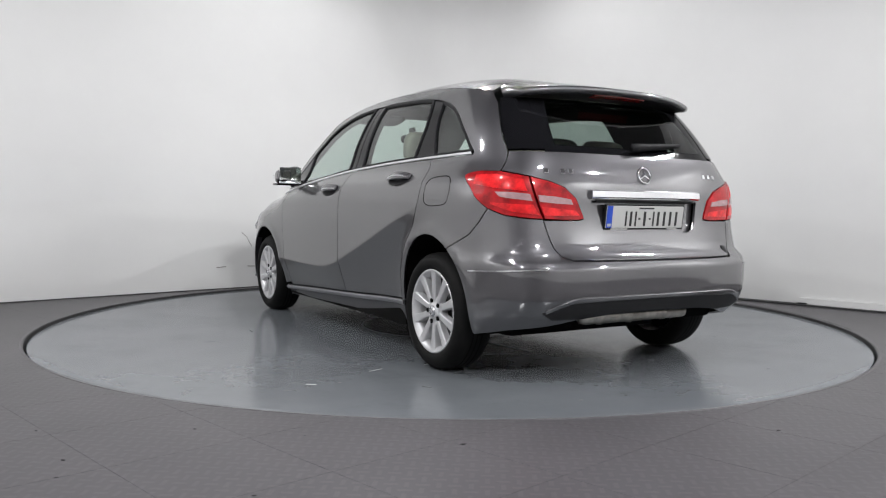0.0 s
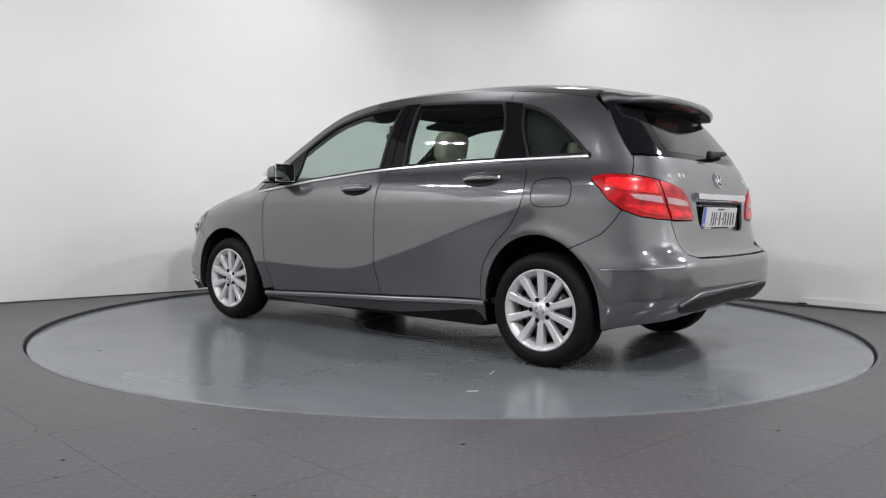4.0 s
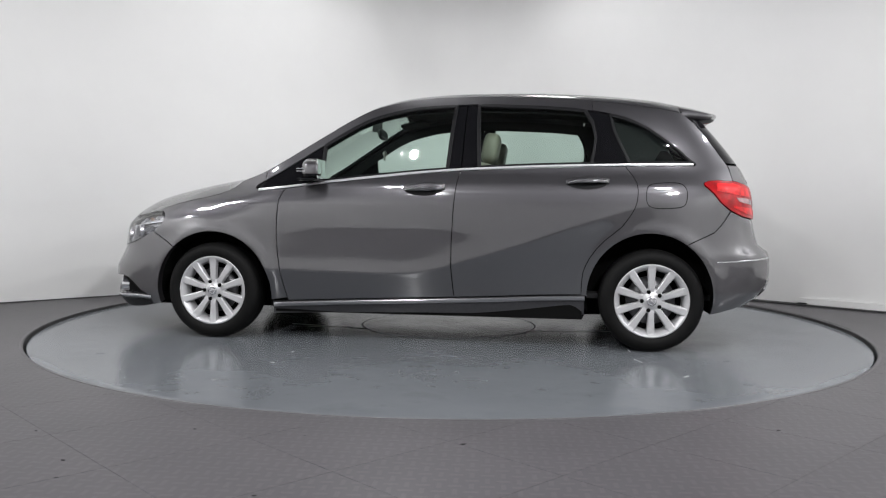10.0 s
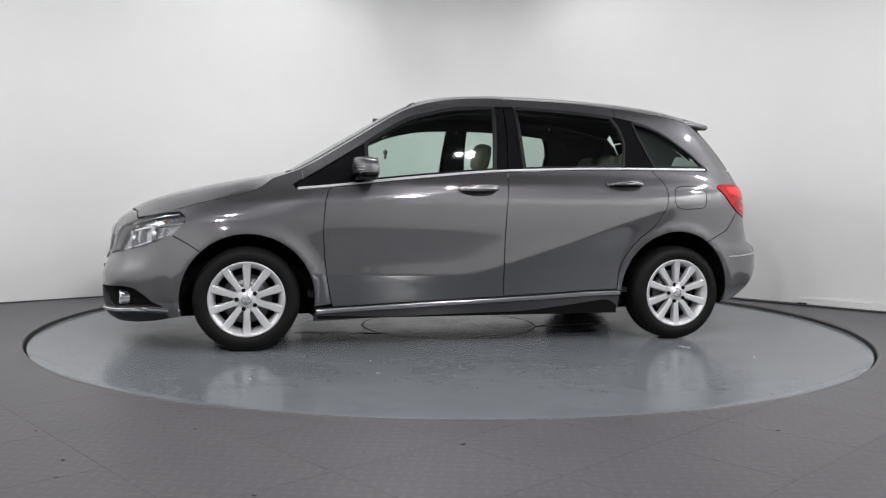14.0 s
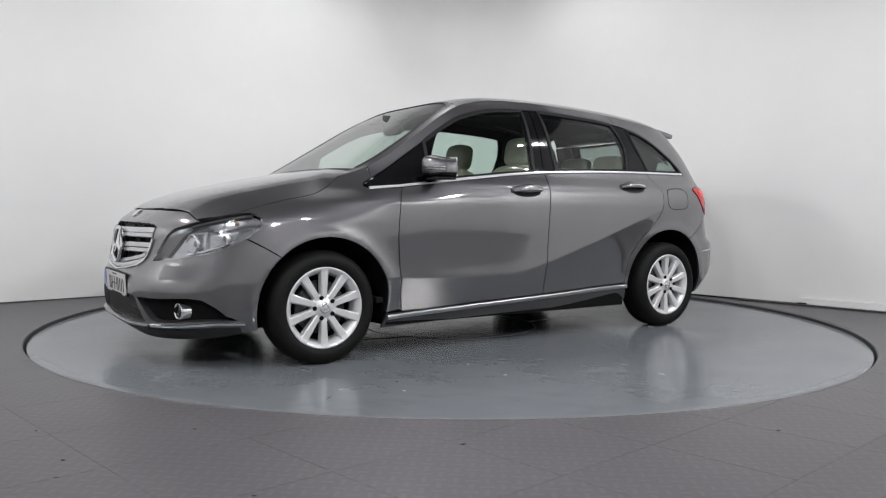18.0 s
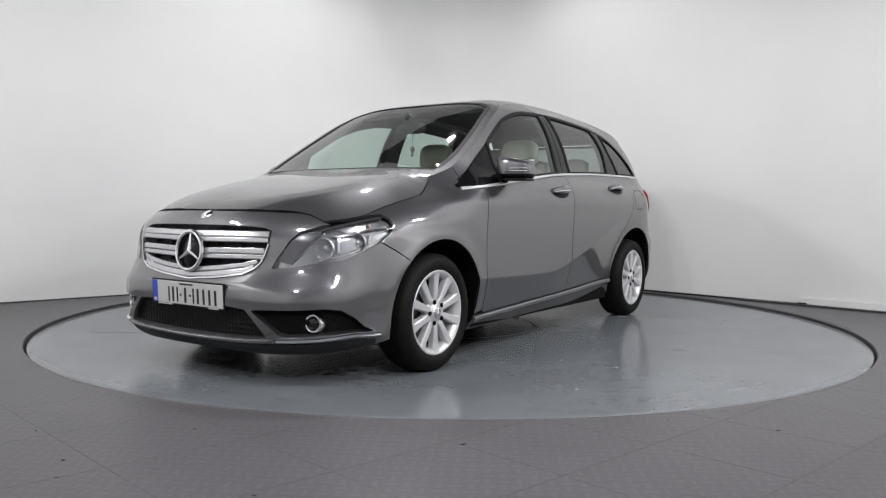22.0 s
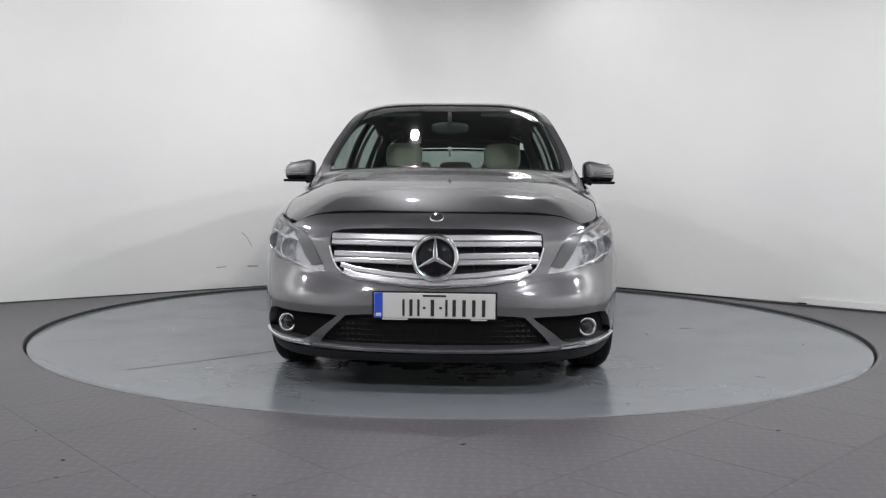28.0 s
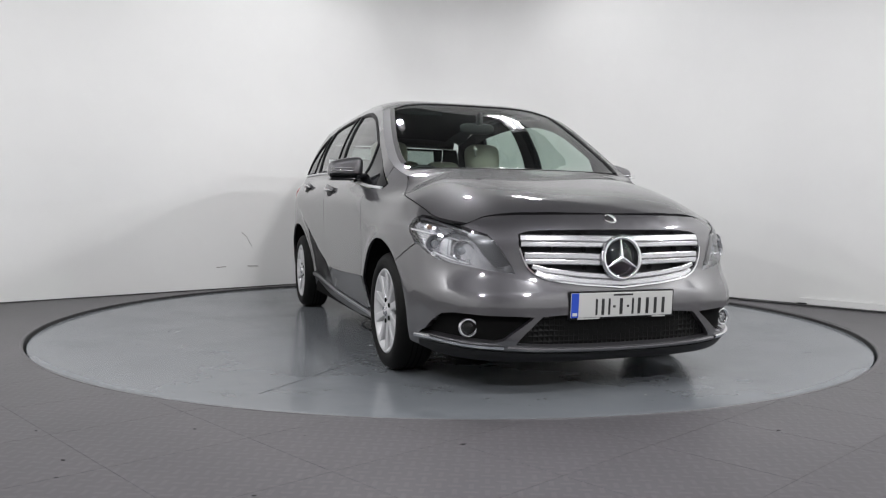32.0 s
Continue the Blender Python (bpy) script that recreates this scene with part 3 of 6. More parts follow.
# dark paint that carries the shade low on both bumpers
M_LOW_SHADE = mat("shaded_lower_paint", (0.012, 0.012, 0.013), 0.55, 0.0, 40, 0.1, spec=0.3)
M_PLATE = mat("plate_white", (0.42, 0.42, 0.41), 0.35)
M_BLUE = mat("plate_blue", (0.02, 0.06, 0.38), 0.35)
M_INK = mat("plate_ink", (0.012, 0.012, 0.013), 0.5)
M_CREAM = mat("cream_leather", (0.33, 0.31, 0.255), 0.5, 0, 12, 0.06, 0.15, 300)
M_LINER = mat("dark_headliner", (0.018, 0.018, 0.019), 0.9, 0, 40, 0.1, spec=0.2)
M_DASH = mat("black_dash_plastic", (0.018, 0.018, 0.019), 0.45, 0, 40, 0.1, 0.2, 500)
M_STEEL = mat("brushed_steel", (0.42, 0.40, 0.37), 0.35, 1.0, 30, 0.2)
M_PIPE = mat("dull_exhaust_steel", (0.42, 0.40, 0.365), 0.30, 0.95, 14, 0.35)
M_MIRROR = mat("mirror_glass", (0.9, 0.92, 0.92), 0.01, 1.0)

BELT = Curve([1.08, 1.059, 0.914, 0.639, 0.296, -0.048, -0.219, -0.391, -0.734, -1.077, -1.60], [0.940, 0.942, 0.954, 0.987, 1.025, 1.059, 1.071, 1.079, 1.093, 1.100, 1.105])
WINTOP = Curve([1.085, 1.077, 0.93, 0.79, 0.651, 0.512, 0.373, 0.234, 0.095, -0.114, -0.322, -0.566, -0.74, -0.914, -1.088, -1.18, -1.264, -1.335, -1.405, -1.49, -1.573, -1.59], [0.955, 0.961, 1.050, 1.138, 1.226, 1.314, 1.388, 1.431, 1.460, 1.476, 1.481, 1.472, 1.462, 1.446, 1.415, 1.392, 1.357, 1.315, 1.262, 1.195, 1.118, 1.108])
SILL = Curve([0.955, 0.627, 0.286, -0.055, -0.396, -0.737, -0.962], [0.236, 0.253, 0.270, 0.284, 0.297, 0.314, 0.320])
FDOOR = [(0.872, 0.945), (0.890, 0.92), (0.906, 0.87), (0.916, 0.768), (0.920, 0.683), (0.913, 0.547), (0.896, 0.41), (0.868, 0.264)]
BGAP = [(-0.213, 1.058), (-0.200, 1.0), (-0.191, 0.932), (-0.179, 0.796), (-0.171, 0.626), (-0.169, 0.489), (-0.176, 0.38), (-0.185, 0.292)]
RDOOR = [(-1.190, 1.088), (-1.234, 1.027), (-1.252, 0.985), (-1.257, 0.943), (-1.252, 0.885), (-1.239, 0.841), (-1.210, 0.79), (-1.173, 0.738), (-1.125, 0.695), (-1.073, 0.652), (-1.025, 0.60), (-0.990, 0.549), (-0.965, 0.50), (-0.951, 0.455), (-0.945, 0.394), (-0.944, 0.322)]
FARCH, RARCH = (1.342, 0.300, 0.374, 0.374), (-1.335, 0.318, 0.358, 0.378)
FSEAM = [(1.673, 0.622), (1.757, 0.668)]
HL_LOW = X((1.765, 0.670), (1.845, 0.628), (1.924, 0.596)) + Y((0.661, 0.577), (0.586, 0.563), (0.488, 0.550))
HL_IN = Y((0.505, 0.585), (0.528, 0.625), (0.556, 0.675), (0.588, 0.715)) + X((1.945, 0.752))
HL_TOP = X((1.90, 0.766), (1.854, 0.775), (1.78, 0.791), (1.717, 0.797), (1.689, 0.778), (1.680, 0.745), (1.695, 0.722), (1.741, 0.684))
NOSETOP = Y((0.652, 0.762), (0.619, 0.777), (0.573, 0.794), (0.517, 0.802), (0.363, 0.807), (0.20, 0.809), (0.0, 0.810))
TL_TOP = X((-1.628, 0.986), (-1.634, 0.995), (-1.648, 1.001), (-1.67, 1.005), (-1.713, 1.008), (-1.803, 1.005), (-1.903, 0.980))
TL_OUT = X((-1.755, 0.854), (-1.722, 0.882), (-1.682, 0.932), (-1.650, 0.960), (-1.634, 0.974))
TL_LOW = X((-1.952, 0.782), (-1.922, 0.786), (-1.858, 0.799), (-1.788, 0.830))
TL_IN = R((0.58, 0.960), (0.507, 0.934), (0.445, 0.882), (0.412, 0.810), (0.405, 0.786), (0.43, 0.779), (0.51, 0.778))

CREASES = [X(*curve_pts(LOW_CREASE, 1.05, -1.5, 60, dz)) for dz in (0.009, 0.0, -0.009)]

# inner shell and underbody, seen through the gaps
for sg in (1, -1):
    sheet("inner_shell", [(0.001, 0.17)] + X((1.9, 0.19), (1.79, 0.21)) + X(*arch(1.342, 0.30, 0.43, 0.42, -12, 192, 20)) + X((0.88, 0.20), (-0.88, 0.21)) + X(*arch(-1.335, 0.318, 0.41, 0.42, 12, 168, 20)) + X((-1.80, 0.30)) + [(UEND - 0.001, 0.33), (UEND - 0.001, 1.08)] + X(*curve_pts(BELT, -1.5, 0.9, 12, -0.03)) + X((1.2, 0.87), (1.6, 0.80)) + Y((0.5, 0.76)) + [(0.001, 0.77)], M_DARK, off=-0.035, lip=0, gap=0, step=0.06, side=sg)
bm = bmesh.new()
prism(bm, [(2.02, 0.45), (1.95, 0.55), (1.72, 0.56), (1.7, 0.55), (0.98, 0.55), (0.95, 0.80), (-0.95, 0.80), (-0.98, 0.55), (-1.55, 0.5), (-1.55, -0.5), (-0.98, -0.55), (-0.95, -0.80), (0.95, -0.80), (0.98, -0.55), (1.72, -0.56), (1.95, -0.55), (2.02, -0.45)][::-1], 0.175, 0.30)
part("underbody", bm, M_DARK, car, smooth=False)
bm = bmesh.new()
prism(bm, [(1.72, 0.56), (1.72, -0.56), (0.98, -0.56), (0.98, 0.56)][::-1], 0.30, 0.78)
part("engine_bay", bm, M_DARK, car, smooth=False)
bm = bmesh.new()
prism(bm, [(-0.95, 0.56), (-0.95, -0.56), (-1.75, -0.56), (-1.75, 0.56)][::-1], 0.33, 0.72)
part("boot_tub", bm, M_DARK, car, smooth=False)

for sg in (1, -1):
    # front fender
    sheet("front_fender", X(*FDOOR) + X((0.966, 0.250)) + X(*arch(*FARCH, 186, 47, 26)) + X(*FSEAM) + HL_TOP[::-1] + X(*curve_pts(HOODLINE, 1.905, 1.22, 20)) + X(*curve_pts(RAIL, 1.19, 1.035, 5)) + X((1.03, 0.998), (1.082, 0.968), (1.088, 0.952), (1.06, 0.934)), M_PAINT, side=sg, lines=CREASES)
    fd = sheet("front_door", X(*FDOOR) + X(*curve_pts(SILL, 0.86, -0.185, 8, 0.006)) + X(*BGAP[::-1]) + X(*curve_pts(BELT, -0.2, 0.875, 14, -0.011)), M_PAINT, side=sg, lines=CREASES)
    rd = sheet("rear_door", X(*BGAP) + X(*curve_pts(SILL, -0.19, -0.944, 7, 0.006)) + X(*RDOOR[::-1]) + X(*curve_pts(BELT, -1.18, -0.215, 12, -0.011)), M_PAINT, side=sg, lines=CREASES)
    sheet("quarter_panel", X(*RDOOR) + X((-0.985, 0.315)) + X(*arch(*RARCH, 2, 124, 22)) + X((-1.62, 0.672), (-1.693, 0.708), (-1.745, 0.765), (-1.786, 0.830)) + TL_OUT + TL_TOP[:6] + X((-1.80, 1.04), (-1.785, 1.095), (-1.735, 1.162), (-1.67, 1.26), (-1.60, 1.355), (-1.565, 1.385)) + X(*curve_pts(RAIL, -1.525, -1.0, 10, 0.0)) + X(*curve_pts(WINTOP, -1.0, -1.585, 16, 0.004)) + X((-1.592, 1.104), (-1.585, 1.092)) + X(*curve_pts(BELT, -1.56, -1.2, 6, -0.011)), M_PAINT, side=sg, lines=CREASES)
    sheet("roof_frame", X(*curve_pts(RAIL, 1.03, -0.998, 30, 0.0)) + X(*curve_pts(WINTOP, -0.998, 1.03, 34, 0.004)), M_PAINT, side=sg, lip=0.01, gap=0.001)
    rocker = sheet("rocker_panel", X(*curve_pts(SILL, 0.962, -0.966, 16, 0.002)) + X((-0.966, 0.198), (-0.5, 0.195), (0.0, 0.188), (0.5, 0.175), (0.9, 0.158), (0.975, 0.156)), M_ROCKER_SHADE, side=sg, off=-0.004)
    strip("sill_trim", X(*curve_pts(SILL, 0.955, -0.965, 16, -0.016)), 0.026, 0.010, M_SILL, side=sg, parent=rocker, label="satin silver sill strip")
    # window line
    strip("belt_trim", X(*curve_pts(BELT, 1.062, -1.575, 30, -0.003)), 0.014, 0.006, M_TRIM, side=sg, label="thin chrome window-line strip")
    # black window surrounds
    sheet("mirror_corner", X((1.068, 0.952), (1.075, 0.962)) + X(*curve_pts(WINTOP, 1.05, 0.665, 8)) + X((0.655, 1.21), (0.655, 0.99)) + X(*curve_pts(BELT, 0.66, 1.06, 6, 0.006)), M_BLACKGLOSS, side=sg, off=-0.003)
    sheet("front_pillar_cover", X((-0.130, 1.068), (-0.145, 1.25), (-0.165, 1.473), (-0.232, 1.476), (-0.224, 1.25), (-0.214, 1.075)), M_BLACKGLOSS, side=sg, off=-0.003)
    sheet("rear_pillar_cover", X((-0.216, 1.075), (-0.226, 1.25), (-0.235, 1.476), (-0.305, 1.478), (-0.315, 1.25), (-0.325, 1.079)), M_BLACKGLOSS, side=sg, off=-0.003)
    sheet("rear_door_corner", X((-0.992, 1.10), (-1.02, 1.27), (-1.0, 1.36), (-0.962, 1.437)) + X(*curve_pts(WINTOP, -0.98, -1.10, 4)) + X((-1.13, 1.30), (-1.20, 1.14), (-1.215, 1.105)), M_BLACKGLOSS, side=sg, off=-0.003)
    for nm, line in (("front_side_window", X((0.655, 0.995), (0.655, 1.215)) + X(*curve_pts(WINTOP, 0.645, -0.164, 14, -0.004)) + X((-0.145, 1.25), (-0.130, 1.070)) + X(*curve_pts(BELT, -0.12, 0.64, 8, 0.005))),
                     ("rear_side_window", X((-0.325, 1.082), (-0.315, 1.25), (-0.306, 1.475)) + X(*curve_pts(WINTOP, -0.33, -0.955, 10, -0.004)) + X((-1.0, 1.36), (-1.02, 1.27), (-0.992, 1.102)) + X(*curve_pts(BELT, -0.97, -0.34, 6, 0.005))),
                     ("quarter_window", X((-1.215, 1.108), (-1.20, 1.14), (-1.13, 1.30), (-1.105, 1.405)) + X(*curve_pts(WINTOP, -1.12, -1.575, 14, -0.004)) + X((-1.57, 1.113)) + X(*curve_pts(BELT, -1.55, -1.24, 5, 0.006)))):
        pane = sheet(nm, line, M_GLASS, side=sg, off=-0.006, lip=0.004, gap=0.0)
        strip("window_seal", [tuple(p) for p in line], 0.022, 0.004, M_BLACK, side=sg, parent=pane, closed=True, base=-0.012)
    # door handles
    for hx, hz, door in ((0.0, 0.945, fd), (-0.965, 0.985, rd)):
        m = frame_at(*X((hx, hz))[0], sg)
        # black oval plate on the door for the shade in the grip hollow
        bm = bmesh.new()
        cup = [bm.verts.new((0.112 * math.cos(a), 0.0006, 0.034 * math.sin(a) - 0.006)) for a in np.linspace(0, 2 * math.pi, 28, False)]
        cin = [bm.verts.new((0.106 * math.cos(a), 0.0022, 0.030 * math.sin(a) - 0.006)) for a in np.linspace(0, 2 * math.pi, 28, False)]
        for i in range(28):
            bm.faces.new((cup[i], cup[(i + 1) % 28], cin[(i + 1) % 28], cin[i]))
        bm.faces.new(cin)
        part("handle_cup_shade", moved(bm, m), M_BLACK, door)
        bm = bmesh.new()
        rows = []
        for k in range(17):
            t = k / 16
            x = -0.128 + 0.25 * t
            bow = math.sin(math.pi * t)
            yc, hh, th = 0.004 + 0.026 * bow**0.7, 0.013 + 0.012 * bow + 0.004 * (1 - t), 0.010
            zc = 0.004 + 0.010 * (1 - t)
            rows.append([bm.verts.new((x, yc + th * math.cos(a), zc + hh * math.sin(a))) for a in np.linspace(0, 2 * math.pi, 12, False)])
        for a, b in zip(rows, rows[1:]):
            for i in range(12):
                bm.faces.new((a[i], a[(i + 1) % 12], b[(i + 1) % 12], b[i]))
        bm.faces.new(rows[0])
        bm.faces.new(rows[-1][::-1])
        bmesh.ops.recalc_face_normals(bm, faces=bm.faces)
        hd = part("door_handle", moved(bm, m), M_PAINT, door, "grey door handle with a chrome edge")
        bm = bmesh.new()
        rows = []
        for k in range(15):
            t = k / 14
            x = -0.120 + 0.232 * t
            bow = math.sin(math.pi * t)
            yc, zc = 0.013 + 0.026 * bow**0.7, 0.001 + 0.010 * (1 - t)
            rows.append([bm.verts.new((x, yc + 0.004 * math.cos(a), zc - 0.006 + 0.0045 * math.sin(a))) for a in np.linspace(0, 2 * math.pi, 8, False)])
        for a, b in zip(rows, rows[1:]):
            for i in range(8):
                bm.faces.new((a[i], a[(i + 1) % 8], b[(i + 1) % 8], b[i]))
        part("handle_strip", moved(bm, m), M_CHROME, door)

strip("fuel_flap_seam", rounded(X((-1.305, 0.94), (-1.325, 0.978), (-1.40, 0.990), (-1.49, 0.988), (-1.528, 0.955), (-1.530, 0.89), (-1.505, 0.853), (-1.42, 0.843), (-1.345, 0.846), (-1.308, 0.872))), 0.005, 0.0006, M_DARK, side=1, closed=True, label="fuel flap seam")

# hood
hood_side = [tuple(p[:2]) for p in skin(*np.array(X(*curve_pts(HOODLINE, 1.925, 1.205, 22))).T)]
hood_nose = [tuple(p[:2]) for p in skin(*np.array(NOSETOP).T)]
half = [(1.150, 0.0), (1.147, 0.25), (1.135, 0.5), (1.12, 0.66), (1.15, hood_side[-1][1] - 0.012)] + hood_side[::-1][0:] + hood_nose
half = [(x, y) for x, y in half]
hood = sheet("hood", half + [(x, -y) for x, y in half[::-1] if y > 1e-3], M_PAINT, surf=top_map, step=0.05)
# windscreen, roof and their black edge
def top_edge(x, inset):
    return float(np.interp(x, EDGE_X, EDGE_Y)) - inset


scr = [(1.128, 0.0), (1.124, 0.25), (1.11, 0.5), (1.075, 0.66)] + [(x, top_edge(x, 0.062)) for x in np.linspace(1.02, 0.37, 12)] + [(0.325, 0.46), (0.31, 0.3), (0.302, 0.0)]
windscreen = sheet("windscreen", scr + [(x, -y) for x, y in scr[::-1] if y > 1e-3], M_GLASS, surf=top_map, off=-0.004, lip=0.004, gap=0, step=0.05)
strip("windscreen_seal", scr[3:] + [(x, -y) for x, y in scr[::-1] if y > 1e-3][:-3], 0.028, 0.001, M_BLACK, surf=top_map, parent=windscreen, base=-0.010)
strip("cowl", [(1.137, y) if abs(y) < 0.3 else (1.137 - 0.16 * (abs(y) - 0.3) ** 1.6, y) for y in np.linspace(-0.70, 0.70, 29)], 0.036, -0.004, M_BLACK, surf=top_map, label="black cowl panel under the windscreen")
pil = [(x, top_edge(x, 0.060)) for x in np.linspace(1.03, 0.37, 12)] + [(0.33, 0.46), (0.33, top_edge(0.33, -0.001))] + [(x, top_edge(x, -0.001)) for x in np.linspace(0.40, 1.195, 14)] + [(1.13, top_edge(1.13, 0.05))]
for sg in (1, -1):
    sheet("windscreen_pillar", pil, M_PAINT, surf=top_map, side=sg, gap=0.0)
rf = [(0.300, 0.0), (0.308, 0.3), (0.322, 0.46)] + [(x, top_edge(x, -0.001)) for x in np.linspace(0.33, -1.52, 30)] + [(-1.522, 0.3), (-1.522, 0.0)]
sheet("roof", rf + [(x, -y) for x, y in rf[::-1] if y > 1e-3], M_PAINT, surf=top_map, step=0.06, gap=0.0015)
sheet("headliner", [(0.28, 0.45), (-1.5, 0.48), (-1.5, -0.48), (0.28, -0.45)], M_LINER, surf=top_map, off=-0.05, lip=0, step=0.08)

# rear spoiler: upper skin running on from the roof, thick rounded lip, black underside
bm = bmesh.new()
rows = []
for y in np.linspace(-0.572, 0.572, 45):
    k = abs(y) / 0.572
    x1, z1 = -1.800 + 0.095 * k**3, 1.446 - 0.030 * k**2.5
    z0 = float(top(np.array([-1.525]), np.array([y]))[0, 2])
    prof = []
    for q in np.linspace(0, 1, 8):
        prof.append((-1.525 + (x1 + 1.525) * q, y, z0 + (z1 - z0) * (0.72 * q + 0.28 * q * q)))
    prof += [(x1 - 0.006, y, z1 - 0.007), (x1 - 0.007, y, z1 - 0.018), (x1 + 0.003, y, z1 - 0.029), (x1 + 0.03, y, z1 - 0.034)]
    prof += [(-1.672 + 0.06 * k**3, y, 1.398 - 0.012 * k), (-1.56, y, 1.388 - 0.010 * k)]
    rows.append([bm.verts.new(q) for q in prof])
for a, b in zip(rows, rows[1:]):
    for i in range(len(a) - 1):
        bm.faces.new((a[i], a[i + 1], b[i + 1], b[i]))
bm.faces.new(rows[0])
bm.faces.new(rows[-1][::-1])
bmesh.ops.recalc_face_normals(bm, faces=bm.faces)
spoiler = part("rear_spoiler", bm, M_PAINT, car)
for name, half, a0, a1, drop, material, label in (("spoiler_underside", 0.555, 0.0, 1.0, 0.002, M_BLACK, ""), ("brake_light", 0.17, 0.08, 0.45, 0.006, mat("dark_red_lens", (0.16, 0.008, 0.008), 0.15), "dark red high brake light")):
    bm = bmesh.new()
    rows = []
    for y in np.linspace(-half, half, 31):
        k = abs(y) / 0.572
        x1, z1 = -1.800 + 0.095 * k**3, 1.446 - 0.030 * k**2.5
        p0, p1 = Vector((x1 + 0.008, y, z1 - 0.031 - drop)), Vector((-1.672 + 0.06 * k**3, y, 1.398 - 0.012 * k - drop))
        a, b = p0.lerp(p1, a0), p0.lerp(p1, a1)
        up = Vector((0, 0, 0.004))
        rows.append([bm.verts.new(q) for q in (a, b, b + up, a + up)])
    for a, b in zip(rows, rows[1:]):
        for i in range(4):
            bm.faces.new((a[i], a[(i + 1) % 4], b[(i + 1) % 4], b[i]))
    bm.faces.new(rows[0])
    bm.faces.new(rows[-1][::-1])
    bmesh.ops.recalc_face_normals(bm, faces=bm.faces)
    part(name, bm, material, spoiler, label, smooth=False)

# rear window and tailgate
rear_hole = both_tail(R((0.49, 1.140), (0.465, 1.25), (0.42, 1.368), (0.0, 1.376)))
sheet("rear_window", rear_hole, M_REARGLASS, off=-0.003, lip=0.004, gap=-0.004)
sheet("rear_window_frame", both_tail(R((0.556, 1.098), (0.53, 1.25), (0.50, 1.385), (0.0, 1.392))), M_BLACKGLOSS, holes=[rear_hole], off=-0.004, lip=0.004, gap=0)
for sg in (1, -1):
    sheet("rear_window_side", X((-1.775, 1.112), (-1.735, 1.165), (-1.67, 1.262), (-1.605, 1.357), (-1.59, 1.383)) + R((0.50, 1.388), (0.53, 1.25), (0.55, 1.113)), M_BLACKGLOSS, side=sg, off=-0.002)
tg = X((-1.785, 1.103), (-1.80, 1.04), (-1.806, 1.008)) + X((-1.903, 0.982)) + TL_IN + X((-1.953, 0.778)) + R((0.598, 0.69), (0.585, 0.65), (0.562, 0.613), (0.52, 0.597), (0.26, 0.593), (0.0, 0.592))
rec = R((0.355, 0.872), (0.335, 0.77), (0.315, 0.738), (0.28, 0.722), (0.0, 0.720))
tailgate = sheet("tailgate", both_tail(tg), M_PAINT, holes=[both_tail(rec)], step=0.04)
# plate recess
sheet("plate_recess", both_tail(rec), M_PAINT, off=-0.028, lip=0, gap=-0.004, parent=tailgate)
strip("tailgate_trim", [(UEND + du, 0.903) for du in np.linspace(-0.362, 0.362, 30)], 0.043, 0.022, M_CHROME, parent=tailgate, label="chrome tailgate grip strip")
# black bar added as the shade under the chrome grip strip
bm = bmesh.new()
box(bm, -1.985, -1.955, -0.33, 0.33, 0.866, 0.880, 0.003)
part("grip_shadow_bar", bm, M_BLACK, tailgate, smooth=False)
# rear badges: ring with three bars, and plain bars for the lettering
def badge_star(name, m, r, parent, tube=0.1):
    """A ring with three bars, in chrome."""
    bm = bmesh.new()
    prof = [(r + tube * r * math.cos(a), tube * r * math.sin(a)) for a in np.linspace(0, 2 * math.pi, 9)]
    lathe(bm, prof, 40)
    for k in range(3):
        a = radians(90 + 120 * k)
        d, n = Vector((math.cos(a), 0, math.sin(a))), Vector((-math.sin(a), 0, math.cos(a)))
        w = 0.13 * r
        q = [bm.verts.new(v) for v in (n * w, d * r * 0.97 + n * 0.02 * r, d * r * 0.97 - n * 0.02 * r, -n * w, Vector((0, 0.16 * r, 0)))]
        bm.faces.new((q[0], q[1], q[4]))
        bm.faces.new((q[1], q[2], q[4]))
        bm.faces.new((q[2], q[3], q[4]))
    bmesh.ops.recalc_face_normals(bm, faces=bm.faces)
    return part(name, moved(bm, m), M_CHROME, parent, smooth=True)


badge_star("tailgate_badge", frame_at(UEND, 1.0) @ pose(0, 0.006, 0), 0.040, tailgate)
for y0, n, w in ((0.585, 4, 0.025), (-0.44, 3, 0.020)):
    for k in range(n):
        if n == 4 and k == 1:
            continue
        m = frame_at(R((y0 - 0.042 * k, 1.008))[0][0], 1.008)
        bm = bmesh.new()
        box(bm, -w / 2, w / 2, -0.001, 0.003, -0.011, 0.011, 0.002)
        part("letter_bar", moved(bm, m), M_CHROME, tailgate, smooth=False)

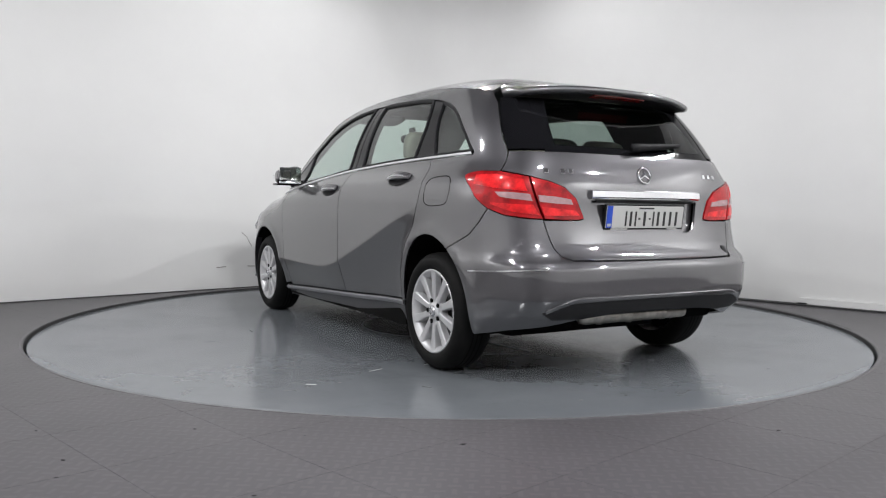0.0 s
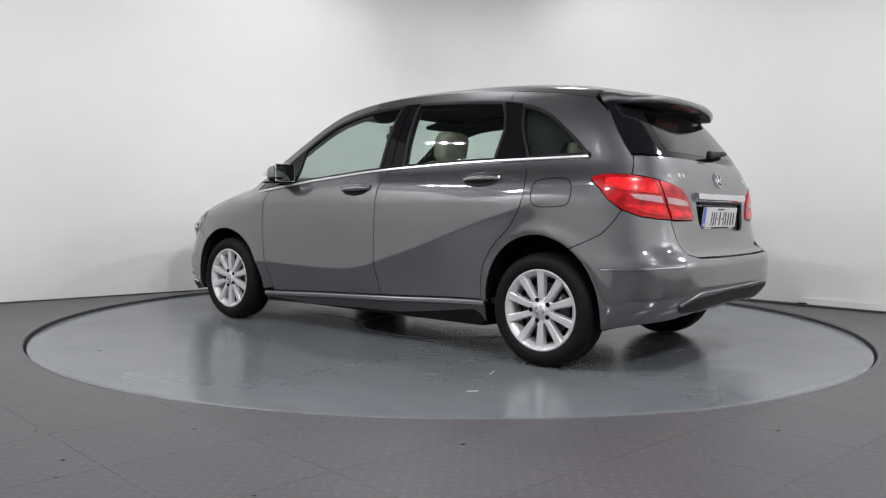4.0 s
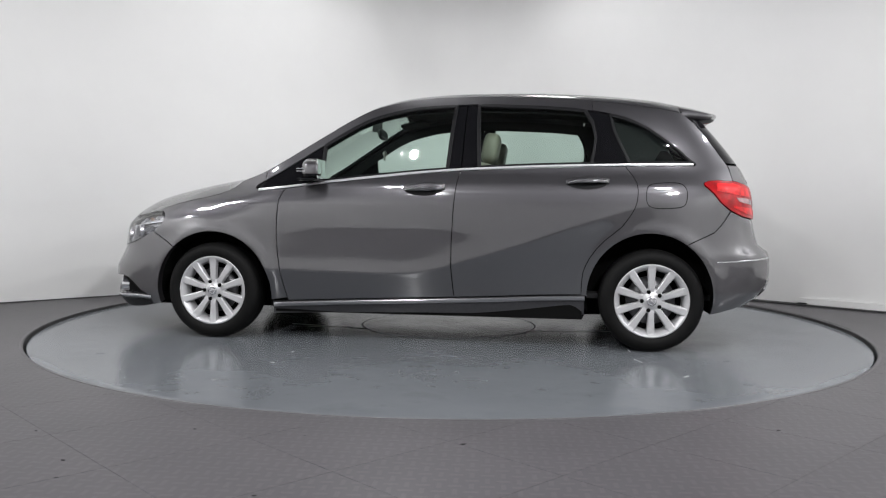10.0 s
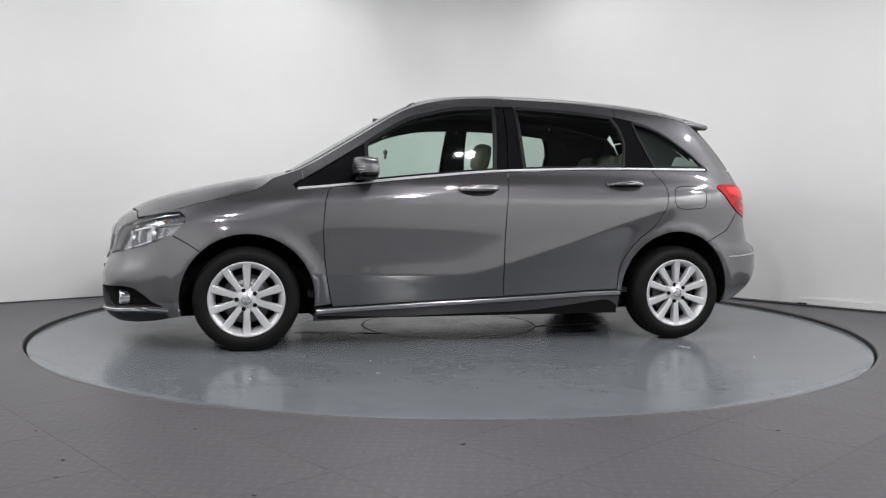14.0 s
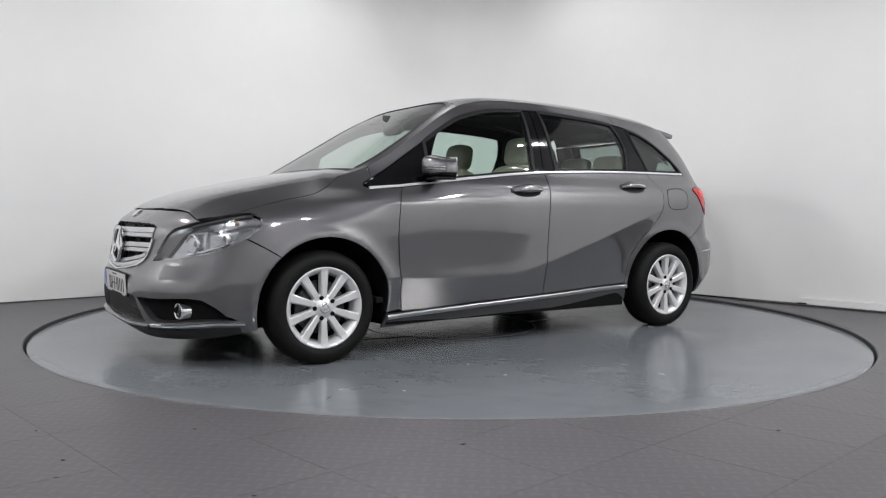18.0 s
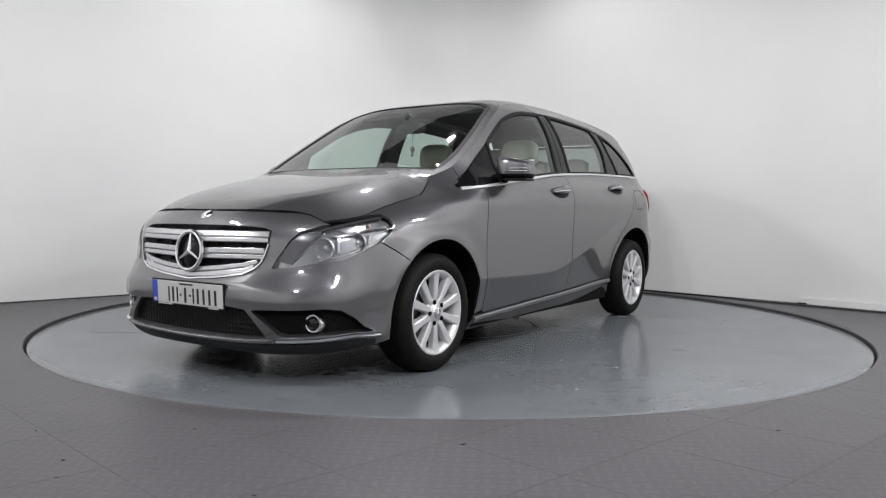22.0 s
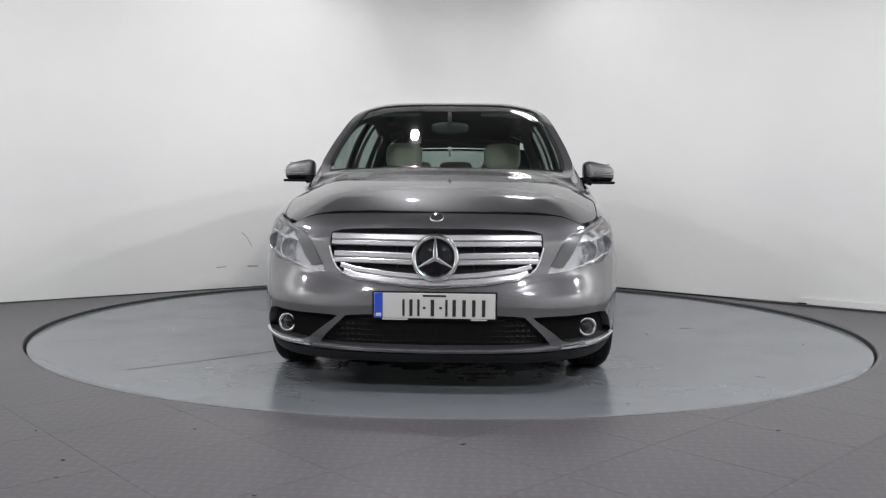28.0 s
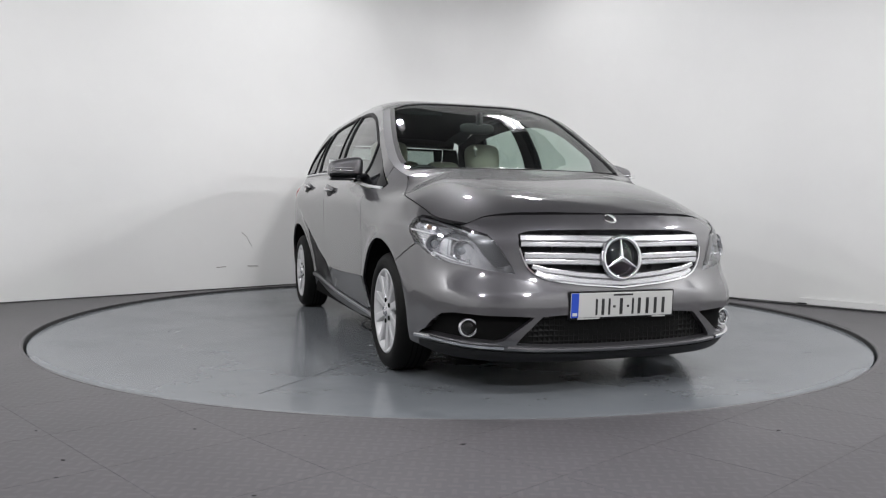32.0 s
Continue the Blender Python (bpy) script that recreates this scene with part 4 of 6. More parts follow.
# tail lamps: red outer lamp on the body, inner lamp on the tailgate, pale band through both
for sg in (1, -1):
    lamp_out = TL_TOP + TL_LOW + TL_OUT
    tl = sheet("tail_lamp", lamp_out, M_RED, side=sg, off=0.006, gap=0.003, lip=0.03, step=0.025)
    ti = sheet("tail_lamp", X((-1.905, 0.980)) + TL_IN + X((-1.954, 0.782)), M_RED, side=sg, off=0.006, gap=0.003, lip=0.03, step=0.025, parent=tailgate, label="inner half of the red tail lamp")
    sheet("brake_lens", X((-1.70, 0.988), (-1.80, 0.990), (-1.895, 0.966), (-1.915, 0.908), (-1.80, 0.925), (-1.70, 0.945)), M_REDBRIGHT, side=sg, off=0.0085, gap=0.002, lip=0.004, step=0.025, parent=tl)
    sheet("brake_lens", X((-1.80, 0.862), (-1.88, 0.855), (-1.93, 0.852), (-1.945, 0.800), (-1.88, 0.815), (-1.80, 0.850)), M_REDBRIGHT, side=sg, off=0.0085, gap=0.002, lip=0.004, step=0.025, parent=tl)
    sheet("reverse_lens", X((-1.815, 0.908), (-1.87, 0.906), (-1.921, 0.898), (-1.928, 0.866), (-1.87, 0.878), (-1.835, 0.886)), M_WHITELAMP, side=sg, off=0.009, gap=0.0, lip=0.004, step=0.025, parent=tl)
    sheet("reverse_lens", R((0.64, 0.894), (0.56, 0.888), (0.478, 0.876), (0.466, 0.852), (0.56, 0.856), (0.635, 0.864)), M_WHITELAMP, side=sg, off=0.009, gap=0.0, lip=0.004, step=0.025, parent=ti)
    sheet("fog_lens", R((0.625, 0.842), (0.52, 0.832), (0.45, 0.826), (0.43, 0.800), (0.52, 0.797), (0.615, 0.798)), M_REDBRIGHT, side=sg, off=0.0085, gap=0.002, lip=0.004, step=0.025, parent=ti)

# rear bumper
rb = X((-1.745, 0.765), (-1.786, 0.829)) + TL_LOW[::-1] + R((0.598, 0.69), (0.585, 0.65), (0.562, 0.611), (0.52, 0.594), (0.26, 0.590), (0.0, 0.589))
low = [(UEND, 0.338)] + R((0.30, 0.335), (0.45, 0.318)) + X((-1.96, 0.285), (-1.85, 0.262), (-1.75, 0.240), (-1.69, 0.228))
rarc = [(-1.335 - 0.358 * math.cos(radians(a)), 0.318 + 0.378 * math.sin(radians(a))) for a in np.linspace(-13, 56, 16)]
left = X(*rarc) + X((-1.62, 0.672), (-1.693, 0.708)) + rb
full = left + [(2 * UEND - u, z) for u, z in left[::-1][1:]] + [(2 * UEND - u, z) for u, z in low[::-1]] + low[1:]
rear_bumper = sheet("rear_bumper", full, M_PAINT, step=0.045)
for sg in (1, -1):
    strip("bumper_strip", X((-1.705, 0.536), (-1.82, 0.541), (-1.92, 0.548), (-2.0, 0.554)) + R((0.655, 0.558)), 0.009, 0.006, M_CHROME, side=sg, parent=rear_bumper, label="thin chrome bumper strip")
strip("valance_edge", [(UEND + du, 0.418 - 0.9 * max(0, abs(du) - 0.5) ** 1.5) for du in np.linspace(-0.66, 0.66, 40)], 0.02, 0.007, M_PAINT, parent=rear_bumper)
for sg in (-1,):
    bm = bmesh.new()
    box(bm, -0.018, 0.018, -0.004, 0.008, -0.03, 0.03, 0.005)
    part("bumper_corner", moved(bm, frame_at(R((0.535, 0.622))[0][0], 0.622, sg)), M_BLACK, rear_bumper)
# dark sheet over the painted bumper, for the shade at its foot
vl = R((0.0, 0.404), (0.30, 0.404), (0.50, 0.400), (0.60, 0.388), (0.66, 0.355), (0.60, 0.322), (0.45, 0.322), (0.30, 0.338), (0.0, 0.341))
sheet("rear_valance_shade", vl + [(2 * UEND - u, z) for u, z in vl[::-1][1:-1]], M_LOW_SHADE, off=0.003, gap=0, lip=0.006, parent=rear_bumper, label="lower valance darkened with the shade under the bumper")
bm = bmesh.new()
lathe(bm, [(0.0, -0.39), (0.034, -0.38), (0.037, -0.36), (0.037, -0.24), (0.041, -0.235), (0.041, -0.22), (0.037, -0.215), (0.037, 0.0), (0.041, 0.005), (0.041, 0.02), (0.037, 0.025), (0.037, 0.20), (0.041, 0.205), (0.041, 0.22), (0.037, 0.225), (0.037, 0.30), (0.030, 0.33), (0.0, 0.335)], 24)
part("exhaust_silencer", moved(bm, pose(-1.86, -0.02, 0.296)), M_PIPE, car, "dull steel exhaust silencer")

# front bumper, with openings for the grille, the lower intake and the fog lamps
farc = X(*arch(*FARCH, 47, -14, 16))
bot = X((1.76, 0.196), (1.86, 0.182), (1.95, 0.172)) + Y((0.62, 0.166), (0.45, 0.160), (0.25, 0.156), (0.0, 0.154))
up = X((1.673, 0.622)) + HL_LOW + HL_IN + NOSETOP
left = farc[::-1] + up
fb_outline = left + [(-u, z) for u, z in left[::-1][1:]] + [(-u, z) for u, z in bot[:-1]] + bot[::-1]
GRILLE = both(Y((0.462, 0.718), (0.466, 0.68), (0.450, 0.61), (0.432, 0.575), (0.405, 0.548), (0.352, 0.524), (0.205, 0.504), (0.0, 0.488))) + both(Y((0.42, 0.730), (0.36, 0.735), (0.2, 0.738), (0.0, 0.739)))[::-1]
LOWGR = both(Y((0.385, 0.362), (0.30, 0.368), (0.15, 0.370), (0.0, 0.371))) + both(Y((0.497, 0.244), (0.38, 0.236), (0.2, 0.229), (0.0, 0.226)))[::-1]
FOGOP = Y((0.425, 0.362), (0.52, 0.366), (0.62, 0.368)) + X((2.03, 0.374), (1.97, 0.366), (1.91, 0.328), (1.86, 0.285), (1.805, 0.262)) + X((1.90, 0.264)) + Y((0.63, 0.254), (0.59, 0.252), (0.552, 0.264))
front_bumper = sheet("front_bumper", fb_outline, M_PAINT, holes=[GRILLE, LOWGR, FOGOP, [(-u, z) for u, z in FOGOP]], step=0.04, lip=0.05)
M_MESH = mat("black_honeycomb_mesh", (0.004, 0.004, 0.004), 0.45, 0, 60, 0.2, spec=0.12)
nt = M_MESH.node_tree
tex = nt.nodes.new("ShaderNodeTexVoronoi")
tex.inputs["Scale"].default_value = 42
tex.inputs["Randomness"].default_value = 0.12
tex.feature = "DISTANCE_TO_EDGE"
cds = nt.nodes.new("ShaderNodeTexCoord")
bp = nt.nodes.new("ShaderNodeBump")
bp.invert = True
bp.inputs["Strength"].default_value, bp.inputs["Distance"].default_value = 1.0, 0.01
nt.links.new(cds.outputs["Object"], tex.inputs["Vector"])
nt.links.new(tex.outputs["Distance"], bp.inputs["Height"])
nt.links.new(bp.outputs[0], nt.nodes["Principled BSDF"].inputs["Normal"])
sheet("lower_intake", LOWGR, M_MESH, off=-0.028, lip=0, gap=-0.01, parent=front_bumper)
grille = sheet("grille", GRILLE, M_BLACK, off=-0.030, lip=0, gap=-0.01)
# lower lip in satin chrome
for sg in (1, -1):
    strip("lip_trim", X((1.77, 0.247), (1.89, 0.252), (1.97, 0.248)) + Y((0.695, 0.240), (0.545, 0.234)), 0.016, 0.012, M_CHROME, side=sg, parent=front_bumper, label="chrome lower lip strip")
strip("lip_edge", both(Y((0.53, 0.231), (0.40, 0.224), (0.2, 0.217), (0.0, 0.214))), 0.014, 0.012, M_PAINT, parent=front_bumper)
# dark sheet over the lip's paint, for the shade underneath the bumper
under = X((1.79, 0.226), (1.89, 0.230), (1.97, 0.226)) + Y((0.695, 0.219), (0.545, 0.213), (0.40, 0.206), (0.2, 0.200), (0.0, 0.198))
under_half = X((1.775, 0.199)) + under + bot[::-1][:-1]
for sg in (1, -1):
    sheet("lip_shade", under_half, M_LOW_SHADE, side=sg, off=0.004, gap=0, lip=0.006, step=0.03, parent=front_bumper, label="front lip underside with its shade put in as dark paint")
# grille slats, each with two silver bars and a groove, and thin uprights
for z0, half, sag in ((0.693, 0.458, 0.004), (0.617, 0.445, 0.010)):
    for dz, w in ((0.010, 0.027), (-0.0165, 0.021)):
        strip("grille_slat", both(Y(*[(half * (1 - k / 9) if k < 9 else 0.0, z0 + dz - sag * (k / 9) ** 2) for k in range(10)])), w, 0.004, M_SATIN, parent=grille, label="satin silver grille bar", base=-0.03)
for off_z, w in ((0.018, 0.024), (0.044, 0.022)):
    strip("grille_slat", both(Y(*[(y, z + off_z) for y, z in ((0.415 if off_z > 0.03 else 0.40, 0.536), (0.352, 0.519), (0.205, 0.500), (0.1, 0.492), (0.0, 0.487))])), w, 0.004, M_SATIN, parent=grille, label="satin silver grille bar", base=-0.03)
strip("grille_frame", both(Y((0.466, 0.66), (0.452, 0.61), (0.434, 0.572), (0.407, 0.545), (0.352, 0.520), (0.205, 0.500), (0.0, 0.484))), 0.010, 0.010, M_CHROME, parent=grille, base=-0.02)
for y in (0.17, 0.32, -0.17, -0.32):
    for z0, z1 in ((0.718, 0.736), (0.642, 0.666), (0.565, 0.588)):
        strip("grille_upright", Y((y, z0), (y * 0.99, z1)), 0.006, -0.012, M_BLACK, parent=grille, base=-0.03)
disc = bmesh.new()
lathe(disc, [(0.0, 0.004), (0.085, 0.002), (0.092, -0.01), (0.092, -0.035)], 40)
mstar = frame_at(0.0, 0.615) @ pose(0, 0.012, 0)
part("badge_disc", moved(disc, mstar), M_BLACKGLOSS, grille)
badge_star("grille_badge", mstar @ pose(0, 0.004, 0), 0.092, grille, 0.12)
bm = bmesh.new()
lathe(bm, [(0.0, 0.006), (0.026, 0.005), (0.031, 0.001), (0.031, -0.004)], 24, "z")
part("nose_badge", moved(bm, pose(float(NOSE(0.789)[0]) + 0.001, 0, 0.789, 0, 38, 0)), M_CHROME, front_bumper, "small round chrome nose badge")
# number plates: white board, blue end, plain bars for the characters
def number_plate(m, parent):
    bm = bmesh.new()
    box(bm, -0.268, 0.268, -0.012, 0.0, -0.062, 0.062, 0.003)
    holder = part("plate_holder", moved(bm, m), M_BLACK, parent, "black plate holder", smooth=False)
    bm = bmesh.new()
    box(bm, -0.260, 0.260, -0.002, 0.003, -0.054, 0.055, 0.002)
    part("number_plate", moved(bm, m), M_PLATE, holder, "white number plate", smooth=False)
    bm = bmesh.new()
    box(bm, 0.222, 0.2585, 0.0, 0.0038, -0.0535, 0.0545, 0.001)
    part("plate_band", moved(bm, m), M_BLUE, holder, "blue plate end", smooth=False)
    bm = bmesh.new()
    box(bm, 0.229, 0.252, 0.002, 0.0046, -0.046, -0.032, 0.001)
    part("plate_mark", moved(bm, m), M_PLATE, holder, smooth=False)
    x = 0.142
    for w, h in ((0.018, 0.072), (0.034, 0.072), (0.018, 0.072), (0.020, 0.010), (0.038, 0.072), (0.020, 0.010), (0.018, 0.072), (0.036, 0.072), (0.036, 0.072), (0.036, 0.072), (0.036, 0.072)):
        bm = bmesh.new()
        if h < 0.02 or w < 0.02:
            box(bm, x - w + 0.004, x - 0.004, 0.002, 0.0045, -h / 2 - 0.008, h / 2 - 0.008)
        else:
            box(bm, x - w * 0.70, x - w * 0.30, 0.002, 0.0045, -h / 2 - 0.008, h / 2 - 0.008)
        part("plate_bar", moved(bm, m), M_INK, holder, smooth=False)
        x -= w + 0.006
    for bx, bz, bw, bh, mt in ((0.0, 0.044, 0.10, 0.008, M_INK), (0.17, -0.0585, 0.11, 0.006, M_PLATE), (-0.19, -0.0585, 0.07, 0.006, M_PLATE)):
        bm = bmesh.new()
        box(bm, bx - bw / 2, bx + bw / 2, 0.0, 0.0042 if mt is M_INK else 0.002, bz - bh / 2, bz + bh / 2)
        part("plate_line", moved(bm, m), mt, holder, smooth=False)


number_plate(Matrix.Translation((2.212, 0.0, 0.411)) @ Euler((0, 0, radians(-90))).to_matrix().to_4x4() @ Euler((radians(-3), 0, 0)).to_matrix().to_4x4(), front_bumper)
number_plate(Matrix.Translation((-1.978, 0.0, 0.796)) @ Euler((0, 0, radians(90))).to_matrix().to_4x4() @ Euler((radians(-7), 0, 0)).to_matrix().to_4x4(), tailgate)

# headlights and fog lamps
for sg in (1, -1):
    hl = HL_LOW + HL_IN + HL_TOP
    head = sheet("headlight", hl, M_LENS, side=sg, off=0.004, gap=0.002, lip=0.012, step=0.025, label="clear headlight with chrome reflectors and an amber indicator")
    sheet("lamp_housing", hl, M_REFLECTOR, side=sg, off=-0.030, gap=-0.002, lip=0, step=0.025, parent=head)
    # grey sheet painted in for the reflection at the lens's inner end
    sheet("lens_reflection", HL_IN[:4] + X((1.965, 0.733)) + Y((0.632, 0.665), (0.598, 0.61), (0.565, 0.572)), M_GREYMASK, side=sg, off=-0.014, gap=0.0, lip=0.02, step=0.025, parent=head)
    strip("lamp_brow", X((1.985, 0.726), (1.93, 0.744), (1.86, 0.762), (1.78, 0.778), (1.72, 0.785)), 0.011, -0.006, M_GREYMASK, side=sg, parent=head, base=-0.03)
    sheet("indicator", X((1.93, 0.738), (1.85, 0.756), (1.77, 0.770), (1.715, 0.776), (1.694, 0.755), (1.72, 0.742), (1.80, 0.730), (1.90, 0.714)), M_REFLECTOR, side=sg, off=-0.018, gap=0.0, lip=0.012, step=0.025, parent=head)
    for xa, za, xb, zb in ((1.75, 0.742, 1.745, 0.770), (1.86, 0.724, 1.85, 0.752)):
        strip("indicator_rib", X((xa, za), (xb, zb)), 0.006, -0.010, M_CHROME, side=sg, parent=head, base=-0.03)
    mi = frame_at(*X((1.80, 0.750))[0], sg)
    bm = bmesh.new()
    bmesh.ops.create_uvsphere(bm, u_segments=16, v_segments=10, radius=0.012)
    part("indicator_bulb", moved(bm, mi @ pose(0, -0.016, 0)), M_AMBER, head, "amber indicator bulb")
    strip("lamp_divider", X((1.69, 0.735), (1.80, 0.722), (1.90, 0.706), (1.97, 0.690)), 0.010, -0.006, M_CHROME, side=sg, parent=head, base=-0.03)
    strip("lamp_divider", X((1.80, 0.660), (1.88, 0.630), (1.95, 0.606), (2.02, 0.588)), 0.008, -0.008, M_CHROME, side=sg, parent=head, base=-0.03)
    strip("lamp_module", X((1.935, 0.70), (1.945, 0.625)), 0.020, -0.010, M_SATIN, side=sg, parent=head, base=-0.03)
    strip("lamp_module", X((1.80, 0.708), (1.815, 0.668)), 0.014, -0.010, M_SATIN, side=sg, parent=head, base=-0.03)
    for xz, r in (((1.998, 0.640), 0.044), ((1.880, 0.668), 0.040)):
        m = frame_at(*X(xz)[0], sg)
        fwd = Matrix.Translation(m.translation) @ Euler((0, 0, radians(-90 + 14 * sg))).to_matrix().to_4x4()
        bm = bmesh.new()
        lathe(bm, [(r * 1.02, -0.012), (r, -0.016), (r * 0.8, -0.034), (r * 0.5, -0.052), (0.0, -0.058)], 28)
        part("lamp_bowl", moved(bm, fwd), M_BOWL, head)
        bm = bmesh.new()
        lathe(bm, [(0.0, -0.022), (r * 0.3, -0.026), (r * 0.42, -0.036), (r * 0.44, -0.050)], 20)
        part("lamp_bulb_cap", moved(bm, fwd), mat("lamp_glass_grey", (0.25, 0.26, 0.28), 0.05, 0.3), head)
        bm = bmesh.new()
        lathe(bm, [(r * 1.02, -0.014), (r * 1.12, -0.008), (r * 1.14, -0.016), (r * 1.06, -0.03)], 28)
        part("lamp_ring", moved(bm, fwd), M_SATIN, head)
    # fog lamp in its black recess
    fog_panel = sheet("fog_recess", FOGOP, M_BLACK, side=sg, off=-0.060, lip=0, gap=-0.02, step=0.03, parent=front_bumper)
    fm = Matrix.Translation((2.046, 0.672 * sg, 0.310)) @ Euler((0, 0, radians(-90 + 12 * sg))).to_matrix().to_4x4()
    bm = bmesh.new()
    lathe(bm, [(0.030, 0.004), (0.034, 0.012), (0.041, 0.012), (0.044, 0.002), (0.044, -0.04)], 32)
    fog = part("fog_lamp", moved(bm, fm), M_CHROME, car, "round fog lamp with a chrome ring")
    bm = bmesh.new()
    lathe(bm, [(0.0, 0.008), (0.02, 0.006), (0.033, 0.0), (0.033, -0.02)], 28)
    part("fog_lens", moved(bm, fm), M_LENS, fog)
    bm = bmesh.new()
    lathe(bm, [(0.033, 0.0), (0.024, -0.02), (0.0, -0.03)], 24)
    part("fog_bowl", moved(bm, fm), M_REFLECTOR, fog)

# wheels
def wheel(cx, side, cz=0.302):
    m = Matrix.Translation((cx, 0.862 * side, cz)) @ (Matrix.Identity(4) if side > 0 else Matrix.Rotation(math.pi, 4, "Z"))
    bm = bmesh.new()
    lathe(bm, [(0.176, -0.085), (0.180, -0.040), (0.186, -0.022), (0.196, -0.012), (0.204, -0.004), (0.212, 0.0), (0.217, -0.004), (0.217, -0.014), (0.205, -0.022), (0.198, -0.07), (0.19, -0.16), (0.205, -0.185)], 72)
    w = part("wheel", moved(bm, m), M_ALLOY, car, "silver ten-spoke alloy wheel")
    bm = bmesh.new()
    lathe(bm, [(0.210, -0.015), (0.214, -0.006), (0.222, 0.001), (0.240, 0.008), (0.262, 0.008), (0.278, 0.0), (0.290, -0.012), (0.298, -0.026), (0.3015, -0.05), (0.302, -0.098), (0.3015, -0.145), (0.297, -0.17), (0.28, -0.19), (0.24, -0.198), (0.21, -0.185)], 96)
    part("tyre", moved(bm, m), M_RUBBER, w, "black road tyre")
    for r in (-0.072, -0.098, -0.124):
        bm = bmesh.new()
        lathe(bm, [(0.3026, r - 0.003), (0.3026, r + 0.003)], 96)
        part("tread_groove", moved(bm, m), M_DARK, w)
    for k in range(10):
        a = radians(90 + 36 * k)
        bm = bmesh.new()
        rows = []
        for r, hw, y in ((0.052, 0.0185, -0.016), (0.075, 0.0165, -0.012), (0.12, 0.0180, -0.010), (0.16, 0.0205, -0.009), (0.190, 0.0230, -0.007), (0.206, 0.0245, -0.003)):
            rows.append([bm.verts.new((q, yy, r)) for q, yy in ((-hw * 1.15, y - 0.034), (-hw, y - 0.004), (-hw * 0.72, y), (hw * 0.72, y), (hw, y - 0.004), (hw * 1.15, y - 0.034))])
        for p, q in zip(rows, rows[1:]):
            for i in range(5):
                bm.faces.new((p[i], p[i + 1], q[i + 1], q[i]))
        bmesh.ops.recalc_face_normals(bm, faces=bm.faces)
        part("spoke", moved(bm, m @ Matrix.Rotation(math.pi / 2 - a, 4, "Y")), M_ALLOY, w, smooth=False)
    bm = bmesh.new()
    lathe(bm, [(0.0, -0.006), (0.034, -0.006), (0.038, -0.010), (0.056, -0.016), (0.072, -0.018), (0.076, -0.03), (0.07, -0.06)], 40)
    part("hub", moved(bm, m), M_ALLOY, w)
    bm = bmesh.new()
    lathe(bm, [(0.0, 0.001), (0.022, 0.0), (0.029, -0.003), (0.031, -0.012)], 32)
    part("centre_cap", moved(bm, m), M_SATIN, w)
    badge_star("cap_badge", m @ pose(0, 0.0015, 0), 0.020, w, 0.12)
    # flat dark discs put the shade of the bolt holes on the hub
    for k in range(5):
        a = radians(72 + 72 * k)
        bm = bmesh.new()
        lathe(bm, [(0.0118, -0.0165), (0.0118, -0.0115), (0.0, -0.012)], 14)
        part("bolt_hole_disc", moved(bm, m @ pose(0.056 * math.cos(a), 0.0035, 0.056 * math.sin(a))), M_DARK, w)
    bm = bmesh.new()
    lathe(bm, [(0.06, -0.07), (0.142, -0.07), (0.142, -0.085), (0.06, -0.085)], 48)
    part("brake_disc", moved(bm, m), M_GREYMASK, w)
    bm = bmesh.new()
    lathe(bm, [(0.0, -0.10), (0.205, -0.10)], 40)
    part("wheel_back", moved(bm, m), M_DARK, w)


for cx, cz in ((1.3495, 0.302), (-1.3495, 0.302)):
    for sg in (1, -1):
        wheel(cx, sg, cz)
for (cx, cz, rx, rz) in (FARCH, RARCH):
    for sg in (1, -1):
        bm = bmesh.new()
        rows = []
        for yy, k in ((0.872, 1.005), (0.855, 1.03), (0.60, 1.03)):
            xz = arch(cx, cz, rx * k, rz * k, -14, 194, 30)
            ys = [yy] * 31 if yy < 0.7 else [p[1] - 0.872 + yy - 0.004 for p in skin(*np.array(X(*xz)).T)]
            rows.append([bm.verts.new((x, y * sg, z)) for (x, z), y in zip(xz, ys)])
        for a, b in zip(rows, rows[1:]):
            for i in range(30):
                bm.faces.new((a[i], a[i + 1], b[i + 1], b[i]))
        bm.faces.new(rows[-1])
        bmesh.ops.recalc_face_normals(bm, faces=bm.faces)
        part("wheel_arch_liner", bm, M_DARK, car, smooth=False)

